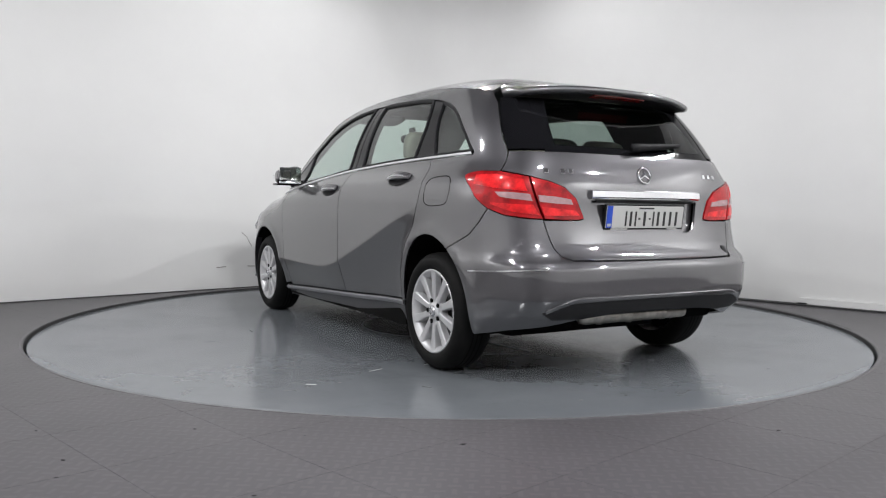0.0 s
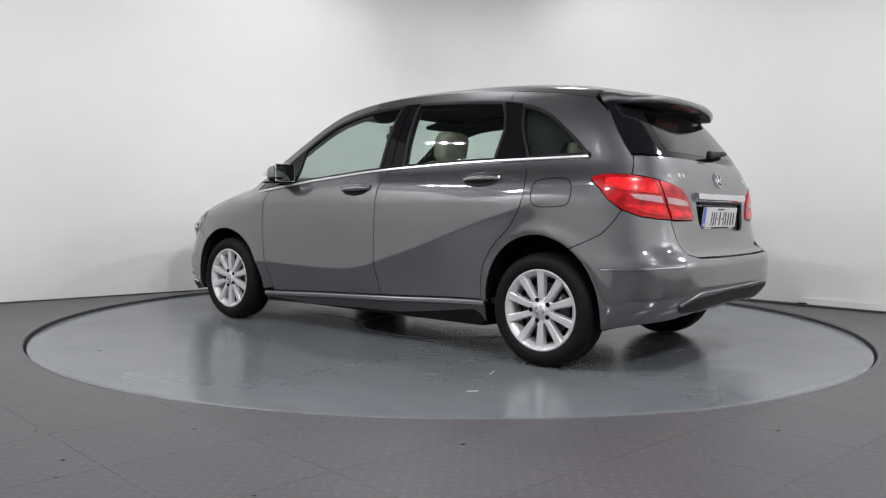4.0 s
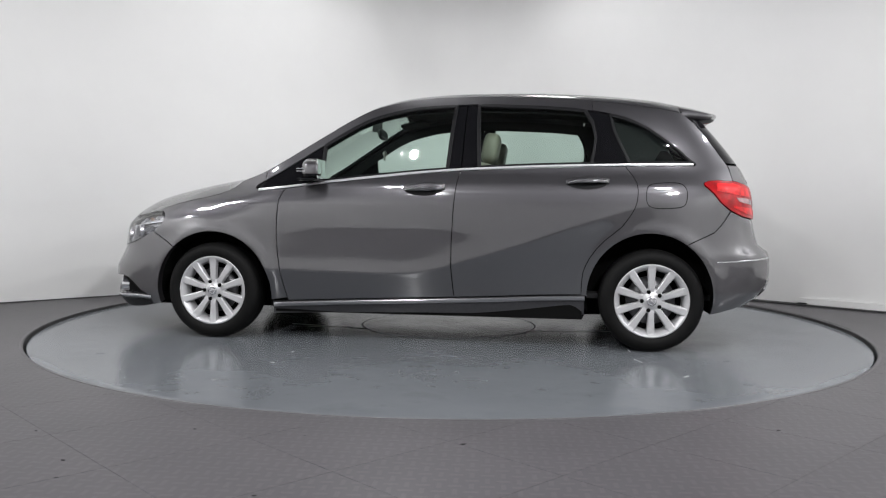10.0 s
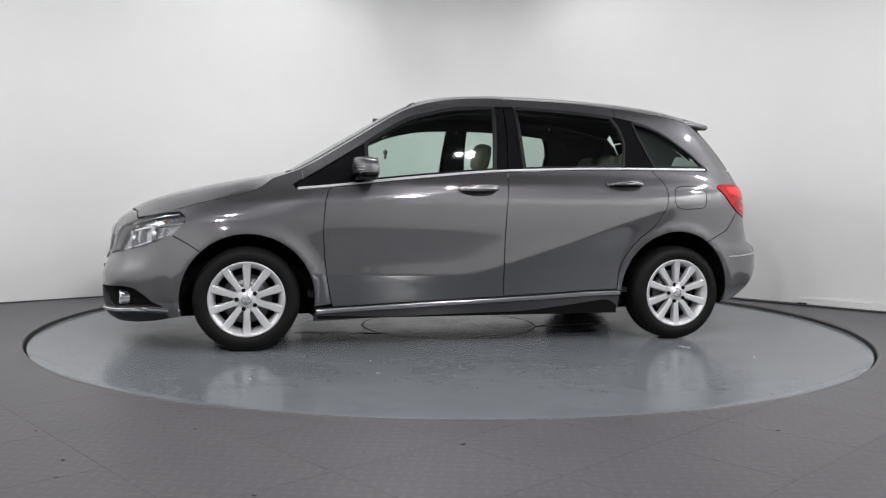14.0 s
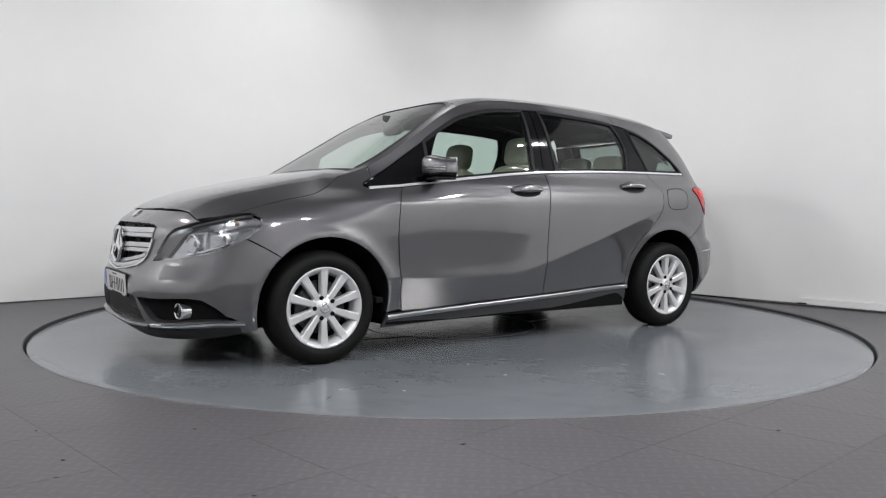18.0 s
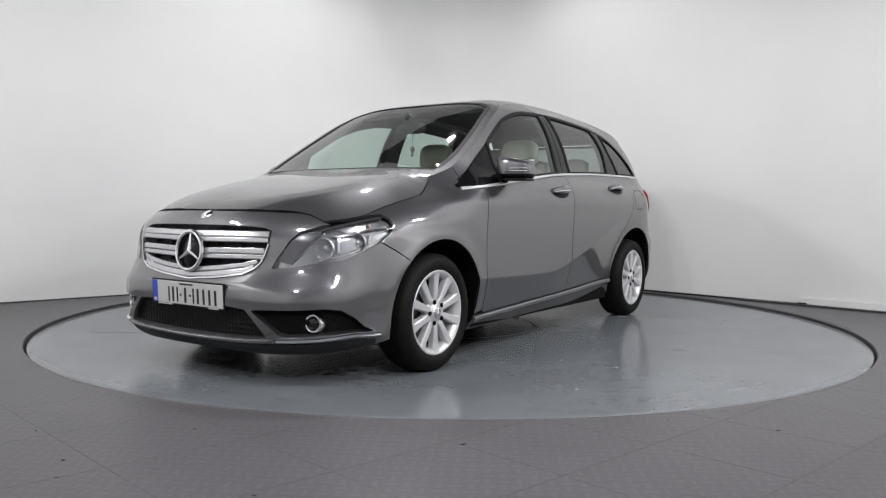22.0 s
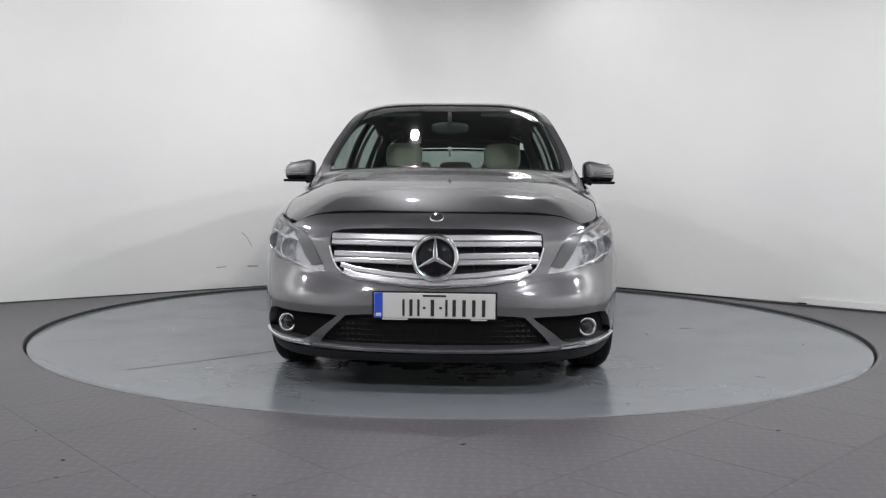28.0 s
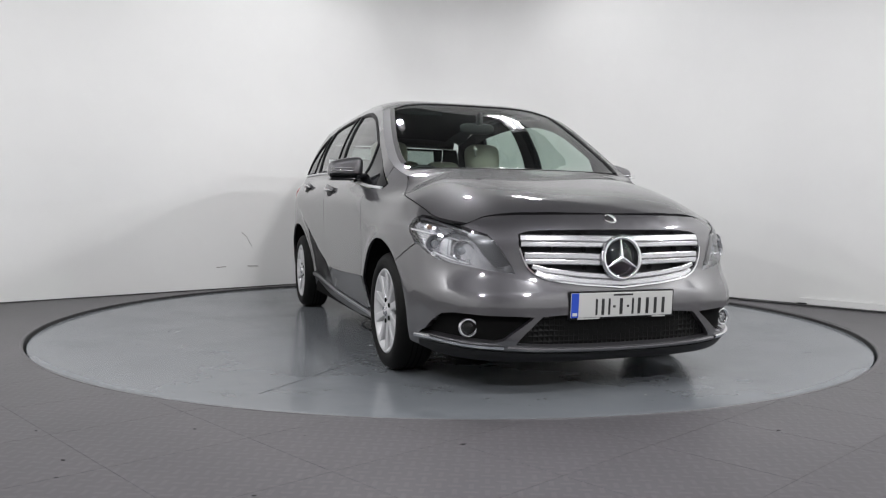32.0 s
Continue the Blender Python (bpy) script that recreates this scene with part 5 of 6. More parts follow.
# door mirrors
for sg in (1, -1):
    bm = bmesh.new()
    bmesh.ops.create_uvsphere(bm, u_segments=32, v_segments=20, radius=1.0)
    for v in bm.verts:
        x, y, z = v.co
        q = [math.copysign(abs(c) ** 0.55, c) for c in (x, y, z)]
        px = q[0] * 0.075 if q[0] > 0 else q[0] * 0.062
        taper = 1 - 0.20 * (q[1] * 0.5 + 0.5)
        v.co = (px * taper + 0.672 - 0.02 * q[1], (q[1] * 0.098 + 0.925), 1.062 + q[2] * 0.066 * taper + 0.012 * (0 - q[1]))
    low_half = bm.copy()
    cut = 1.030
    bmesh.ops.bisect_plane(bm, geom=bm.verts[:] + bm.edges[:] + bm.faces[:], plane_co=(0, 0, cut), plane_no=(0, 0, 1), clear_inner=True)
    bmesh.ops.bisect_plane(bm, geom=bm.verts[:] + bm.edges[:] + bm.faces[:], plane_co=(0.616, 0, 0), plane_no=(1, 0, 0), clear_inner=True)
    bmesh.ops.bisect_plane(low_half, geom=low_half.verts[:] + low_half.edges[:] + low_half.faces[:], plane_co=(0, 0, cut), plane_no=(0, 0, 1), clear_outer=True)
    flip = Matrix.Diagonal((1, sg, 1, 1))
    mir = part("door_mirror", moved(bm, flip), M_PAINT, car, "grey door mirror with a black foot")
    part("mirror_base", moved(low_half, flip), M_BLACKGLOSS, mir)
    bm = bmesh.new()
    box(bm, 0.617, 0.622, 0.845, 1.008, 1.002, 1.118, 0.004)
    part("mirror_glass", moved(bm, flip), M_MIRROR, mir, smooth=False)
    bm = bmesh.new()
    rows = []
    for k in range(7):
        t = k / 6
        c = Vector((0.70 + 0.02 * t, 0.775 + 0.10 * t, 1.000 + 0.012 * math.sin(math.pi * t)))
        rows.append([bm.verts.new(c + Vector((0.052 * math.cos(a), 0, 0.022 * math.sin(a)))) for a in np.linspace(0, 2 * math.pi, 14, False)])
    for a, b in zip(rows, rows[1:]):
        for i in range(14):
            bm.faces.new((a[i], a[(i + 1) % 14], b[(i + 1) % 14], b[i]))
    bmesh.ops.recalc_face_normals(bm, faces=bm.faces)
    part("mirror_foot", moved(bm, flip), M_BLACKGLOSS, mir)
    bm = bmesh.new()
    for zl in (1.043, 1.058):
        box(bm, 0.700, 0.7485, 0.89, 1.014, zl, zl + 0.005, 0.001)
    tray = bmesh.new()
    box(tray, 0.630, 0.745, 0.80, 1.020, 0.990, 1.006, 0.006)
    part("mirror_tray", moved(tray, flip), M_BLACKGLOSS, mir, "flat black tray under the mirror")
    part("mirror_lamp", moved(bm, flip), M_CHROME, mir, "slim silver indicator strips")

# rear wiper
bm = bmesh.new()
rows = []
for k in range(9):
    t = k / 8
    p, n = surf_points(skin, np.array([[UEND - 0.05 + 0.40 * t, 1.122 + 0.035 * t]]))
    c = p[0] + n[0] * (0.030 - 0.012 * t)
    hh = 0.024 * (1 - 0.5 * t)
    rows.append([bm.verts.new((c[0] + 0.014 * math.cos(a), c[1], c[2] + hh * math.sin(a))) for a in np.linspace(0, 2 * math.pi, 10, False)])
for a, b in zip(rows, rows[1:]):
    for i in range(10):
        bm.faces.new((a[i], a[(i + 1) % 10], b[(i + 1) % 10], b[i]))
bm.faces.new(rows[0])
bm.faces.new(rows[-1][::-1])
bmesh.ops.recalc_face_normals(bm, faces=bm.faces)
part("rear_wiper", bm, M_BLACK, tailgate, "black rear wiper arm")
# ---- inside the car ----
def rbox(bm, c, h, e=0.5, rot=(0, 0, 0), seg=20):
    """A pillow-like rounded block at c with half sizes h."""
    b2 = bmesh.new()
    bmesh.ops.create_uvsphere(b2, u_segments=seg, v_segments=seg // 2 + 2, radius=1.0)
    for v in b2.verts:
        v.co = Vector([math.copysign(abs(q) ** e, q) * s for q, s in zip(v.co, h)])
    moved(b2, pose(*c, *rot))
    me = bpy.data.meshes.new("tmp")
    b2.to_mesh(me)
    b2.free()
    bm.from_mesh(me)
    bpy.data.meshes.remove(me)
    return bm


def front_seat(y):
    bm = rbox(bmesh.new(), (-0.26, y, 0.80), (0.085, 0.25, 0.34), 0.45, (0, -14, 0))
    seat = part("front_seat", bm, M_CREAM, car, "cream leather front seat with a headrest")
    part("cushion", rbox(bmesh.new(), (0.10, y, 0.50), (0.28, 0.26, 0.10), 0.45, (0, -6, 0)), M_CREAM, seat)
    part("headrest", rbox(bmesh.new(), (-0.365, y, 1.225), (0.055, 0.138, 0.100), 0.55, (0, -10, 0)), M_CREAM, seat)
    for dy in (-0.06, 0.06):
        bm = bmesh.new()
        lathe(bm, [(0.006, 0.0), (0.006, 0.10)], 8, "z")
        part("headrest_post", moved(bm, pose(-0.348, y + dy, 1.07)), M_STEEL, seat)


for y in (0.37, -0.37):
    front_seat(y)
bench = part("rear_bench", rbox(bmesh.new(), (-1.16, 0.0, 0.78), (0.08, 0.57, 0.30), 0.35, (0, -16, 0)), M_CREAM, car, "cream leather rear bench")
part("bench_cushion", rbox(bmesh.new(), (-0.86, 0.0, 0.50), (0.24, 0.55, 0.10), 0.35), M_CREAM, bench)
part("bench_back", rbox(bmesh.new(), (-1.265, 0.0, 0.79), (0.03, 0.57, 0.31), 0.35, (0, -16, 0)), M_LINER, bench, "dark carpeted bench back")
for y in (0.36, 0.0, -0.36):
    part("rear_headrest", rbox(bmesh.new(), (-1.25, y, 1.155), (0.055, 0.145, 0.085), 0.5, (0, -10, 0)), M_CREAM, bench)
bm = bmesh.new()
rows = []
for y in np.linspace(-0.74, 0.74, 25):
    k = abs(y) / 0.74
    hump = 0.035 * math.exp(-(((y + 0.37) / 0.2) ** 2))
    rows.append([bm.verts.new(q) for q in ((1.06 - 0.06 * k, y, 0.985 - 0.02 * k), (0.85, y, 0.985), (0.64, y, 0.985 + hump), (0.56, y, 0.95 + hump), (0.52, y, 0.80), (0.58, y, 0.55))])
for a, b in zip(rows, rows[1:]):
    for i in range(5):
        bm.faces.new((a[i], a[i + 1], b[i + 1], b[i]))
bmesh.ops.recalc_face_normals(bm, faces=bm.faces)
part("dashboard", bm, M_DASH, car, "black dashboard")
bm = bmesh.new()
lathe(bm, [(0.185 + 0.014 * math.cos(a), 0.014 * math.sin(a)) for a in np.linspace(0, 2 * math.pi, 9)], 40, "x")
moved(bm, pose(0.40, -0.37, 0.925, 0, 22, 0))
steer = part("steering_wheel", bm, M_DASH, car, "black steering wheel")
part("steering_hub", rbox(bmesh.new(), (0.42, -0.37, 0.915), (0.03, 0.085, 0.06), 0.6, (0, 22, 0)), M_DASH, steer)
for a in (0, 180):
    bm = bmesh.new()
    box(bm, -0.008, 0.008, 0.06, 0.18, -0.018, 0.018, 0.004)
    part("steering_spoke", moved(bm, pose(0.41, -0.37, 0.92, a, 22, 0)), M_DASH, steer)
im = part("interior_mirror", rbox(bmesh.new(), (0.445, 0.0, 1.355), (0.018, 0.12, 0.036), 0.6, (0, 8, 0)), M_DASH, car, "black rear-view mirror")
bm = bmesh.new()
box(bm, 0.45, 0.52, -0.012, 0.012, 1.375, 1.45, 0.004)
part("mirror_stalk", bm, M_DASH, im)
bm = bmesh.new()
lathe(bm, [(0.0012, -0.10), (0.0012, 0.0)], 6, "z")
part("charm_cord", moved(bm, pose(0.43, 0.0, 1.33)), M_DASH, im)
bm = bmesh.new()
lathe(bm, [(0.0, -0.045), (0.012, -0.035), (0.005, -0.02), (0.014, -0.004), (0.016, 0.01), (0.008, 0.022), (0.0, 0.026)], 14, "z")
part("hanging_charm", moved(bm, pose(0.43, 0.0, 1.215)), M_STEEL, im, "small silver hanging charm")
for y in (0.36, -0.36):
    part("sun_visor", rbox(bmesh.new(), (0.27, y, 1.462), (0.10, 0.16, 0.012), 0.4, (0, 12, 0)), M_LINER, car)
bm = bmesh.new()
prism(bm, [(-1.28, 0.62), (-1.80, 0.60), (-1.80, -0.60), (-1.28, -0.62)], 0.985, 1.0)
part("parcel_shelf", bm, M_LINER, car, smooth=False)
bm = bmesh.new()
prism(bm, [(1.0, 0.78), (-1.7, 0.74), (-1.7, -0.74), (1.0, -0.78)], 0.30, 0.33)
part("cabin_floor", bm, M_LINER, car, smooth=False)
for sg in (1, -1):
    # inner linings of the doors and pillars
    sheet("door_lining", X(*curve_pts(BELT, 0.9, -1.5, 16, -0.004)) + X((-1.5, 0.7), (0.9, 0.6)), M_LINER, side=sg, off=-0.075, lip=0, gap=0, step=0.08)
    for line in (X((-0.135, 1.07), (-0.15, 1.25), (-0.17, 1.46), (-0.30, 1.465), (-0.31, 1.25), (-0.32, 1.08)), X((-1.0, 1.10), (-1.03, 1.27), (-0.98, 1.43), (-1.14, 1.39), (-1.19, 1.28), (-1.26, 1.11)), X((-1.14, 1.39), (-1.22, 1.375), (-1.34, 1.31), (-1.46, 1.20), (-1.40, 1.20), (-1.34, 1.11), (-1.26, 1.11), (-1.19, 1.28))):
        sheet("pillar_lining", line, M_LINER, side=sg, off=-0.05, lip=0, gap=0, step=0.06)
    sheet("roof_lining", X(*curve_pts(RAIL, 1.0, -1.5, 24, -0.005)) + X(*curve_pts(WINTOP, -1.5, 1.0, 24, -0.012)), M_LINER, side=sg, off=-0.045, lip=0, gap=0, step=0.06)


# the spotlights' housings, all out of view, the added fill lamps too
M_TRAY = mat("white_lamp_housing", (0.8, 0.8, 0.8), 0.4)
for m in SPOTS:
    ob = tagged(new("ceiling_spot"), "small round white spotlight under the ceiling, out of view", "spotlight", group="ceiling spots")
    ob.matrix_basis = m
    bm = bmesh.new()
    lathe(bm, [(0.0, 0.15), (0.05, 0.145), (0.066, 0.12), (0.07, 0.055), (0.074, 0.052), (0.074, 0.062), (0.0, 0.065)], 24, "z")
    part("can", bm, M_TRAY, ob)
    bm = bmesh.new()
    lathe(bm, [(0.012, LAMP_Z + 0.14 - CEIL), (0.012, 0.0)], 10, "z")
    part("stem", moved(bm, m.inverted() @ Matrix.Translation((m.translation.x, m.translation.y, CEIL))), M_TRAY, ob)

# twin fluorescent tubes on a white batten under the ceiling
M_TUBE = emit("lit_fluorescent_tube", (1.0, 1.0, 1.0), 40.0)
batten = tagged(new("tube_light"), "white ceiling batten with two lit fluorescent tubes", "ceiling light")
batten.matrix_basis = pose(1.0, 1.75, CEIL, 0, 0, 45)
bm = bmesh.new()
box(bm, -0.13, 0.13, -0.32, 0.32, -0.05, 0.0, 0.008)
part("batten", bm, M_TRAY, batten, smooth=False)
for dx in (-0.075, 0.075):
    bm = bmesh.new()
    lathe(bm, [(0.0, -0.27), (0.013, -0.27), (0.013, 0.27), (0.0, 0.27)], 14)
    part("tube", moved(bm, pose(dx, 0, -0.085)), M_TUBE, batten)
    for e in (-0.28, 0.28):
        bm = bmesh.new()
        box(bm, dx - 0.018, dx + 0.018, e - 0.012, e + 0.012, -0.105, -0.045, 0.004)
        part("tube_holder", bm, M_TRAY, batten, smooth=False)

# rubber floor tiles laid parallel to the walls, cut round the pit
M_JOINT = mat("dark_tile_joint", (0.03, 0.03, 0.031), 0.6)
TILE = 0.465
T_A, T_B = -DIR_L, DIR_R
ORIGIN = Vector((1.022, -3.31))


def tile_mesh(c, cut):
    h = TILE / 2 - 0.0007
    sq = [c + T_A * (h * a) + T_B * (h * b) for a, b in ((-1, -1), (1, -1), (1, 1), (-1, 1))]
    loop = dense([tuple(p) for p in sq], 0.06)
    if area(loop) < 0:
        loop = loop[::-1]
    pts, edges = [tuple(p) for p in loop], [(i, (i + 1) % len(loop)) for i in range(len(loop))]
    r = DISC_R + 0.032
    if cut:
        circ = [(r * math.cos(a) + DISC_X, r * math.sin(a)) for a in np.linspace(0, 2 * math.pi, 361)[:-1]]
        ok = inside(np.array(loop), np.array(circ))
        for i in range(360):
            if ok[i] or ok[(i + 1) % 360] or ok[i - 1]:
                pts.append(circ[i])
                if ok[i] or ok[(i + 1) % 360]:
                    pts.append(circ[(i + 1) % 360])
                    edges.append((len(pts) - 2, len(pts) - 1))
    vs, _, fs, _, _, _ = delaunay_2d_cdt([Vector(p) for p in pts], edges, [], 0, 1e-6)
    keep = []
    lp = np.array(loop)
    for f in fs:
        m = sum((vs[i] for i in f), Vector((0, 0))) / len(f)
        if (not cut or (m - Vector((DISC_X, 0))).length > r) and inside(lp, np.array([tuple(m)]))[0]:
            keep.append(f)
    if not keep:
        return None
    bm = bmesh.new()
    bv = {}
    for f in keep:
        for i in f:
            if i not in bv:
                bv[i] = bm.verts.new((vs[i].x, vs[i].y, FLOOR))
        bm.faces.new([bv[i] for i in f])
    bmesh.ops.dissolve_limit(bm, angle_limit=0.01, verts=bm.verts, edges=bm.edges)
    rim = [e for e in bm.edges if e.is_boundary]
    out = bmesh.ops.extrude_edge_only(bm, edges=rim)
    for g in out["geom"]:
        if isinstance(g, bmesh.types.BMVert):
            g.co.z = FLOOR - 0.003
    bmesh.ops.recalc_face_normals(bm, faces=bm.faces)
    return bm


floor_ob = bpy.data.objects["floor"]
whole = None
for i in range(-12, 16):
    for j in range(-12, 16):
        c = ORIGIN + T_A * (TILE * (i + 0.5)) + T_B * (TILE * (j + 0.5))
        d = c.length
        if d < DISC_R - 0.33 or c.y < -4.9 or c.y > 3.0 or abs(c.x) > 4.4:
            continue
        # keep to the view's side of both walls
        if (c - CORNER).dot(T_B) < -0.05 or (c - CORNER).dot(-T_A) < -0.05:
            continue
        cut = d < DISC_R + 0.40
        if not cut and whole is not None:
            ob = new("floor_tile", whole.data)
            ob.location = (c.x - whole_c.x, c.y - whole_c.y, 0)
            ob.parent = floor_ob
            continue
        bm = tile_mesh(c, cut)
        if bm is None:
            continue
        ob = part("floor_tile", bm, M_FLOOR, floor_ob, smooth=False)
        if not cut:
            whole, whole_c = ob, c

# black rubber edge of the pit, with a grey lip level with the tiles
bm = bmesh.new()
lathe(bm, [(DISC_R + 0.013, -0.05), (DISC_R + 0.013, FLOOR - 0.006), (DISC_R + 0.016, FLOOR - 0.003), (DISC_R + 0.019, FLOOR - 0.034)], N, "z")
moved(bm, pose(DISC_X, 0, 0))
tagged(link_mesh("pit_edge", bm, M_GAP), "black edging round the turntable pit", "edging", kind="structure")
bm = bmesh.new()
lathe(bm, [(DISC_R + 0.0155, FLOOR - 0.006), (DISC_R + 0.0155, FLOOR - 0.002), (DISC_R + 0.018, FLOOR + 0.0008), (DISC_R + 0.033, FLOOR + 0.0008), (DISC_R + 0.034, FLOOR - 0.01)], N, "z")
moved(bm, pose(DISC_X, 0, 0))
tagged(link_mesh("pit_lip", bm, M_FLOOR), "grey rubber lip round the turntable pit", "edging", kind="structure")


bm = bmesh.new()
rows = [[bm.verts.new((r * math.cos(radians(a)) + DISC_X, r * math.sin(radians(a)), FLOOR + z)) for r, z in ((DISC_R + 0.036, 0.0), (DISC_R + 0.038, 0.0016), (DISC_R + 0.043, 0.0016), (DISC_R + 0.045, 0.0))] for a in range(-8, 74, 2)]
for a, b in zip(rows, rows[1:]):
    for k in range(3):
        bm.faces.new((a[k], a[k + 1], b[k + 1], b[k]))
tagged(link_mesh("pit_seam", bm, M_GAP), "thin dark seam outside the turntable lip", "edging", kind="structure")


# strips and marks along the walls
def wall_box(name, origin, along, s0, s1, z0, z1, depth, material, label):
    nrm = Vector((-along.y, along.x))
    if nrm.y > 0:
        nrm = -nrm
    pts = [origin + along * s0, origin + along * s1, origin + along * s1 + nrm * depth, origin + along * s0 + nrm * depth]
    bm = bmesh.new()
    lo = [bm.verts.new((p.x, p.y, z0)) for p in pts]
    hi = [bm.verts.new((p.x, p.y, z1)) for p in pts]
    bm.faces.new(hi)
    bm.faces.new(lo[::-1])
    for k in range(4):
        bm.faces.new((lo[k], lo[(k + 1) % 4], hi[(k + 1) % 4], hi[k]))
    bmesh.ops.recalc_face_normals(bm, faces=bm.faces)
    return tagged(link_mesh(name, bm, material, smooth=False), label, "trim", kind="structure")


wall_box("baseboard", CORNER, DIR_R, 1.2, 4.55, FLOOR, FLOOR + 0.012, 0.03, M_GAP, "thin black strip at the foot of the wall")
wall_box("baseboard", CORNER, DIR_L, 1.2, 8.0, FLOOR, FLOOR + 0.006, 0.012, M_GAP, "thin black strip at the foot of the wall")
wall_box("trim_board", CORNER, DIR_R, 4.06, 8.5, FLOOR + 0.002, FLOOR + 0.062, 0.030, M_WALL, "low white board at the foot of the wall")
wall_box("trim_floor", CORNER, DIR_R, 3.55, 4.72, FLOOR + 0.002, FLOOR + 0.010, 0.085, M_JOINT, "grey floor strip beside the wall")
M_MARK = mat("grey_scuff", (0.22, 0.21, 0.20), 0.8)
for s0, z0, s1, z1 in ((2.842, 0.583, 2.788, 0.540), (2.788, 0.540, 2.758, 0.482), (2.758, 0.482, 2.735, 0.450), (3.106, 0.253, 3.008, 0.259), (2.783, 0.256, 2.666, 0.251)):
    a, b = CORNER + DIR_L * s0, CORNER + DIR_L * s1
    nrm = Vector((-DIR_L.y, DIR_L.x))
    nrm = -nrm if nrm.y > 0 else nrm
    bm = bmesh.new()
    w = 0.004
    q = [(a, z0 - w), (b, z1 - w), (b, z1 + w), (a, z0 + w)]
    fr = [bm.verts.new((p.x + nrm.x * 0.003, p.y + nrm.y * 0.003, z)) for p, z in q]
    bk = [bm.verts.new((p.x, p.y, z)) for p, z in q]
    bm.faces.new(fr)
    for k in range(4):
        bm.faces.new((fr[k], fr[(k + 1) % 4], bk[(k + 1) % 4], bk[k]))
    bmesh.ops.recalc_face_normals(bm, faces=bm.faces)
    tagged(link_mesh("wall_crack", bm, M_MARK, smooth=False), "short dark crack in the wall paint", "crack", kind="structure")

# a small bracket on the wall's foot, and crumbs of dirt on the tiles
wall_box("wall_bracket", CORNER, DIR_R, 4.05, 4.12, FLOOR + 0.012, FLOOR + 0.022, 0.05, M_GAP, "small dark bracket at the foot of the wall")
wall_box("wall_bracket", CORNER, DIR_R, 4.105, 4.125, FLOOR + 0.022, FLOOR + 0.055, 0.02, M_GAP, "small dark bracket at the foot of the wall")
M_CRUMB = mat("dark_crumb", (0.02, 0.02, 0.02), 0.8, 0, 90, 0.3)
rng = random.Random(11)
for x, y, size in ((-1.168, -3.214, 0.010), (-1.111, -3.366, 0.008), (1.187, -2.80, 0.010), (-0.515, -3.485, 0.009), (-0.879, -2.868, 0.010), (-0.482, -2.926, 0.006), (0.058, -3.007, 0.012), (-1.413, -2.911, 0.007)):
    bm = bmesh.new()
    bmesh.ops.create_icosphere(bm, subdivisions=1, radius=1.0)
    for v in bm.verts:
        v.co = Vector((v.co.x * size * rng.uniform(0.7, 1.2), v.co.y * size * rng.uniform(0.3, 0.6), (v.co.z + 0.8) * size * 0.16))
    ob = tagged(link_mesh("dirt_crumb", bm, M_CRUMB, smooth=False), "small dark crumb of dirt on the floor tiles", "crumb", group="crumbs on the floor")
    ob.matrix_basis = pose(x, y, FLOOR, 0, 0, rng.uniform(-20, 20))

# joints and the round hatch of the plate
M_SEAM = mat("dark_plate_joint", (0.07, 0.075, 0.08), 0.5)
M_BARE = mat("worn_plate_edge", (0.36, 0.37, 0.36), 0.5)
bm = bmesh.new()
lathe(bm, [(0.612, 0.0004), (0.614, 0.0012), (0.622, 0.0012), (0.624, 0.0004)], 96, "z")
hatch = part("hatch_ring", bm, M_SEAM, turntable, "round hatch joint in the plate")


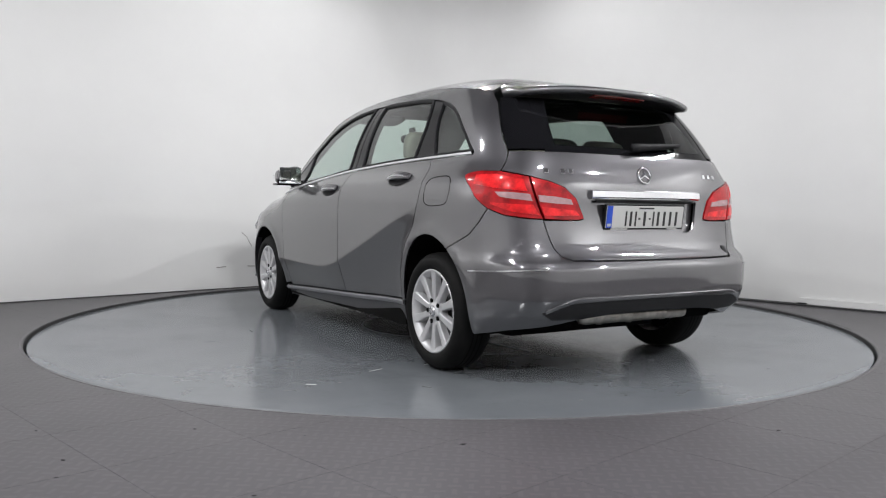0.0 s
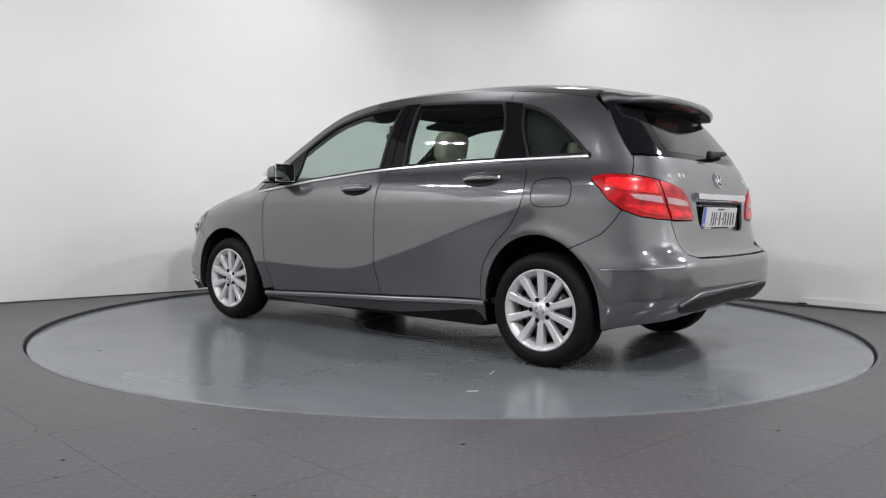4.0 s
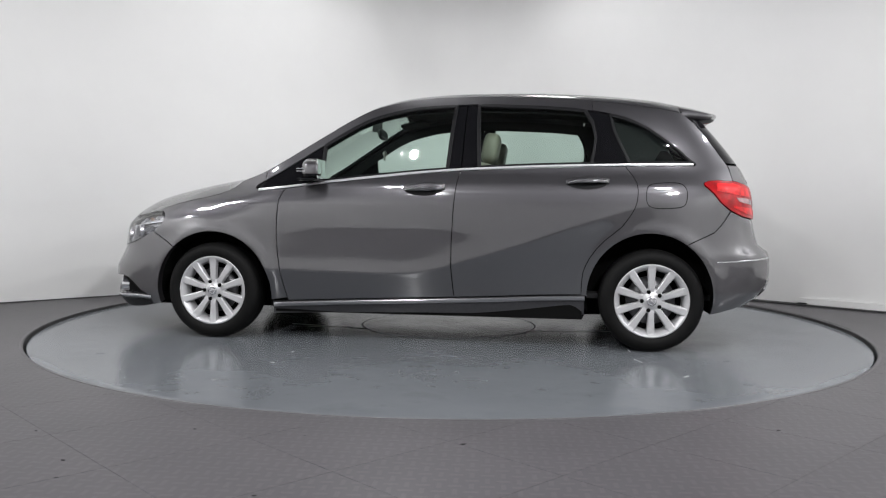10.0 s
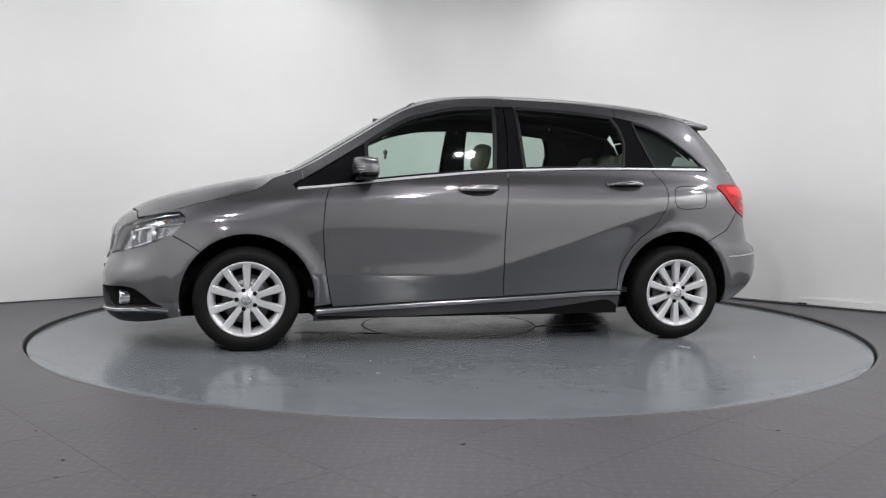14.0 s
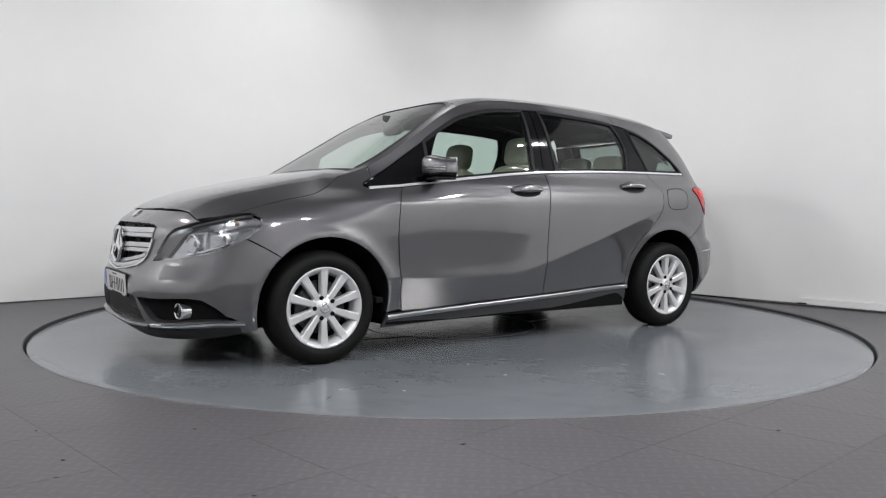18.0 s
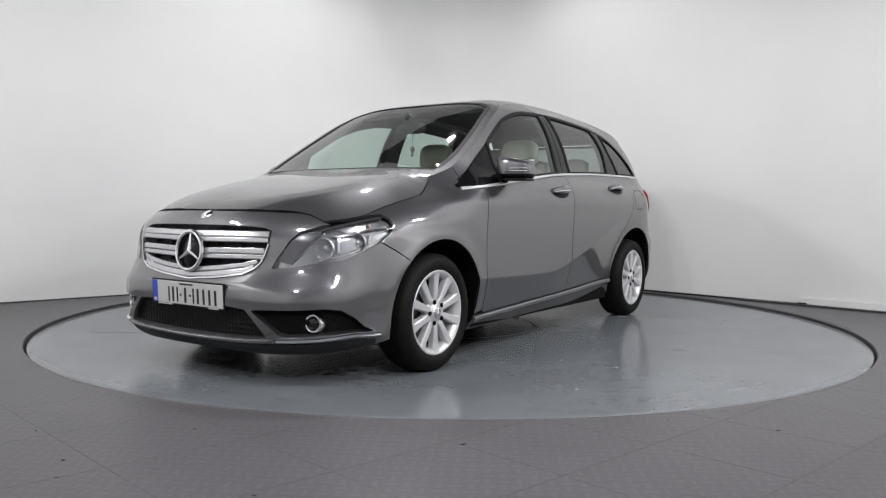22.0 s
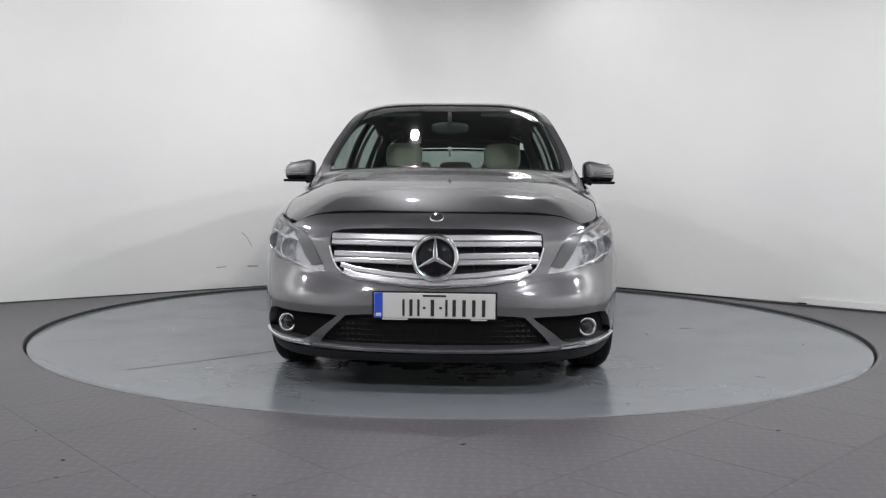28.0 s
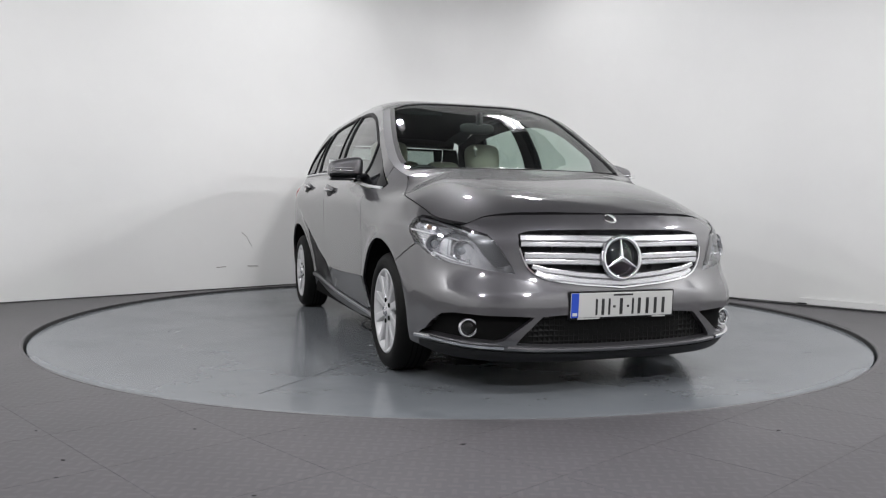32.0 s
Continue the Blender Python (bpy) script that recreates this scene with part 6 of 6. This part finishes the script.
def plate_line(x0, y0, x1, y1, w, material, name="plate_joint"):
    a, b = Vector((x0, y0)), Vector((x1, y1))
    n = Vector((-(b - a).y, (b - a).x)).normalized() * w / 2
    bm = bmesh.new()
    steps = max(1, int((b - a).length / 0.1))
    rows = []
    for i in range(steps + 1):
        p = a.lerp(b, i / steps)
        z = plate_z(p.length)
        rows.append([bm.verts.new((q.x, q.y, z + dz)) for q, dz in ((p - n, 0.0003), (p - n * 0.7, 0.0016), (p + n * 0.7, 0.0016), (p + n, 0.0003))])
    for r0, r1 in zip(rows, rows[1:]):
        for i in range(3):
            bm.faces.new((r0[i], r1[i], r1[i + 1], r0[i + 1]))
    bm.faces.new(rows[0])
    bm.faces.new(rows[-1][::-1])
    bmesh.ops.recalc_face_normals(bm, faces=bm.faces)
    part(name, bm, material, turntable, smooth=False)


for a in (320,):
    c, s = math.cos(radians(a)), math.sin(radians(a))
    plate_line(0.64 * c, 0.64 * s, 2.38 * c, 2.38 * s, 0.003, M_SEAM)
plate_line(0.64, 0.30, 1.10, 0.20, 0.010, M_BARE, "worn_joint")
plate_line(-0.66, 0.19, -1.15, 0.12, 0.010, M_BARE, "worn_joint")
plate_line(0.54, 0.33, 0.66, 0.30, 0.05, M_BARE, "plate_notch")
plate_line(-0.58, 0.21, -0.67, 0.185, 0.05, M_BARE, "plate_notch")
rng = random.Random(5)
for k in range(46):
    r, a = math.sqrt(rng.uniform(0.1, 5.6)), rng.uniform(0, 2 * math.pi)
    x, y, b = r * math.cos(a), r * math.sin(a), rng.uniform(0, math.pi)
    ln = rng.choice((0.012, 0.016, 0.02, 0.05, 0.09))
    plate_line(x, y, x + ln * math.cos(b), y + ln * math.sin(b), rng.uniform(0.004, 0.012), M_SEAM if k % 4 else M_BARE, "scuff")


def motions():
    """The plate turns, and the car with it."""
    cx, cy = -0.0313, -0.0210
    rows, plate_rows = [], []
    for k in range(17):
        t = 2.0 * k
        a = radians(119.4336 + 5.27943 * t + 1.4352 * ((t - 16) / 16) ** 2)
        turn = Matrix.Rotation(a, 4, "Z")
        rows.append((t, turn @ Matrix.Translation((-cx, -cy, 0.0))))
        plate_rows.append((t, Matrix.Translation((DISC_X, 0, 0)) @ turn))
    walk(car, rows)
    walk(turntable, plate_rows)


motions()
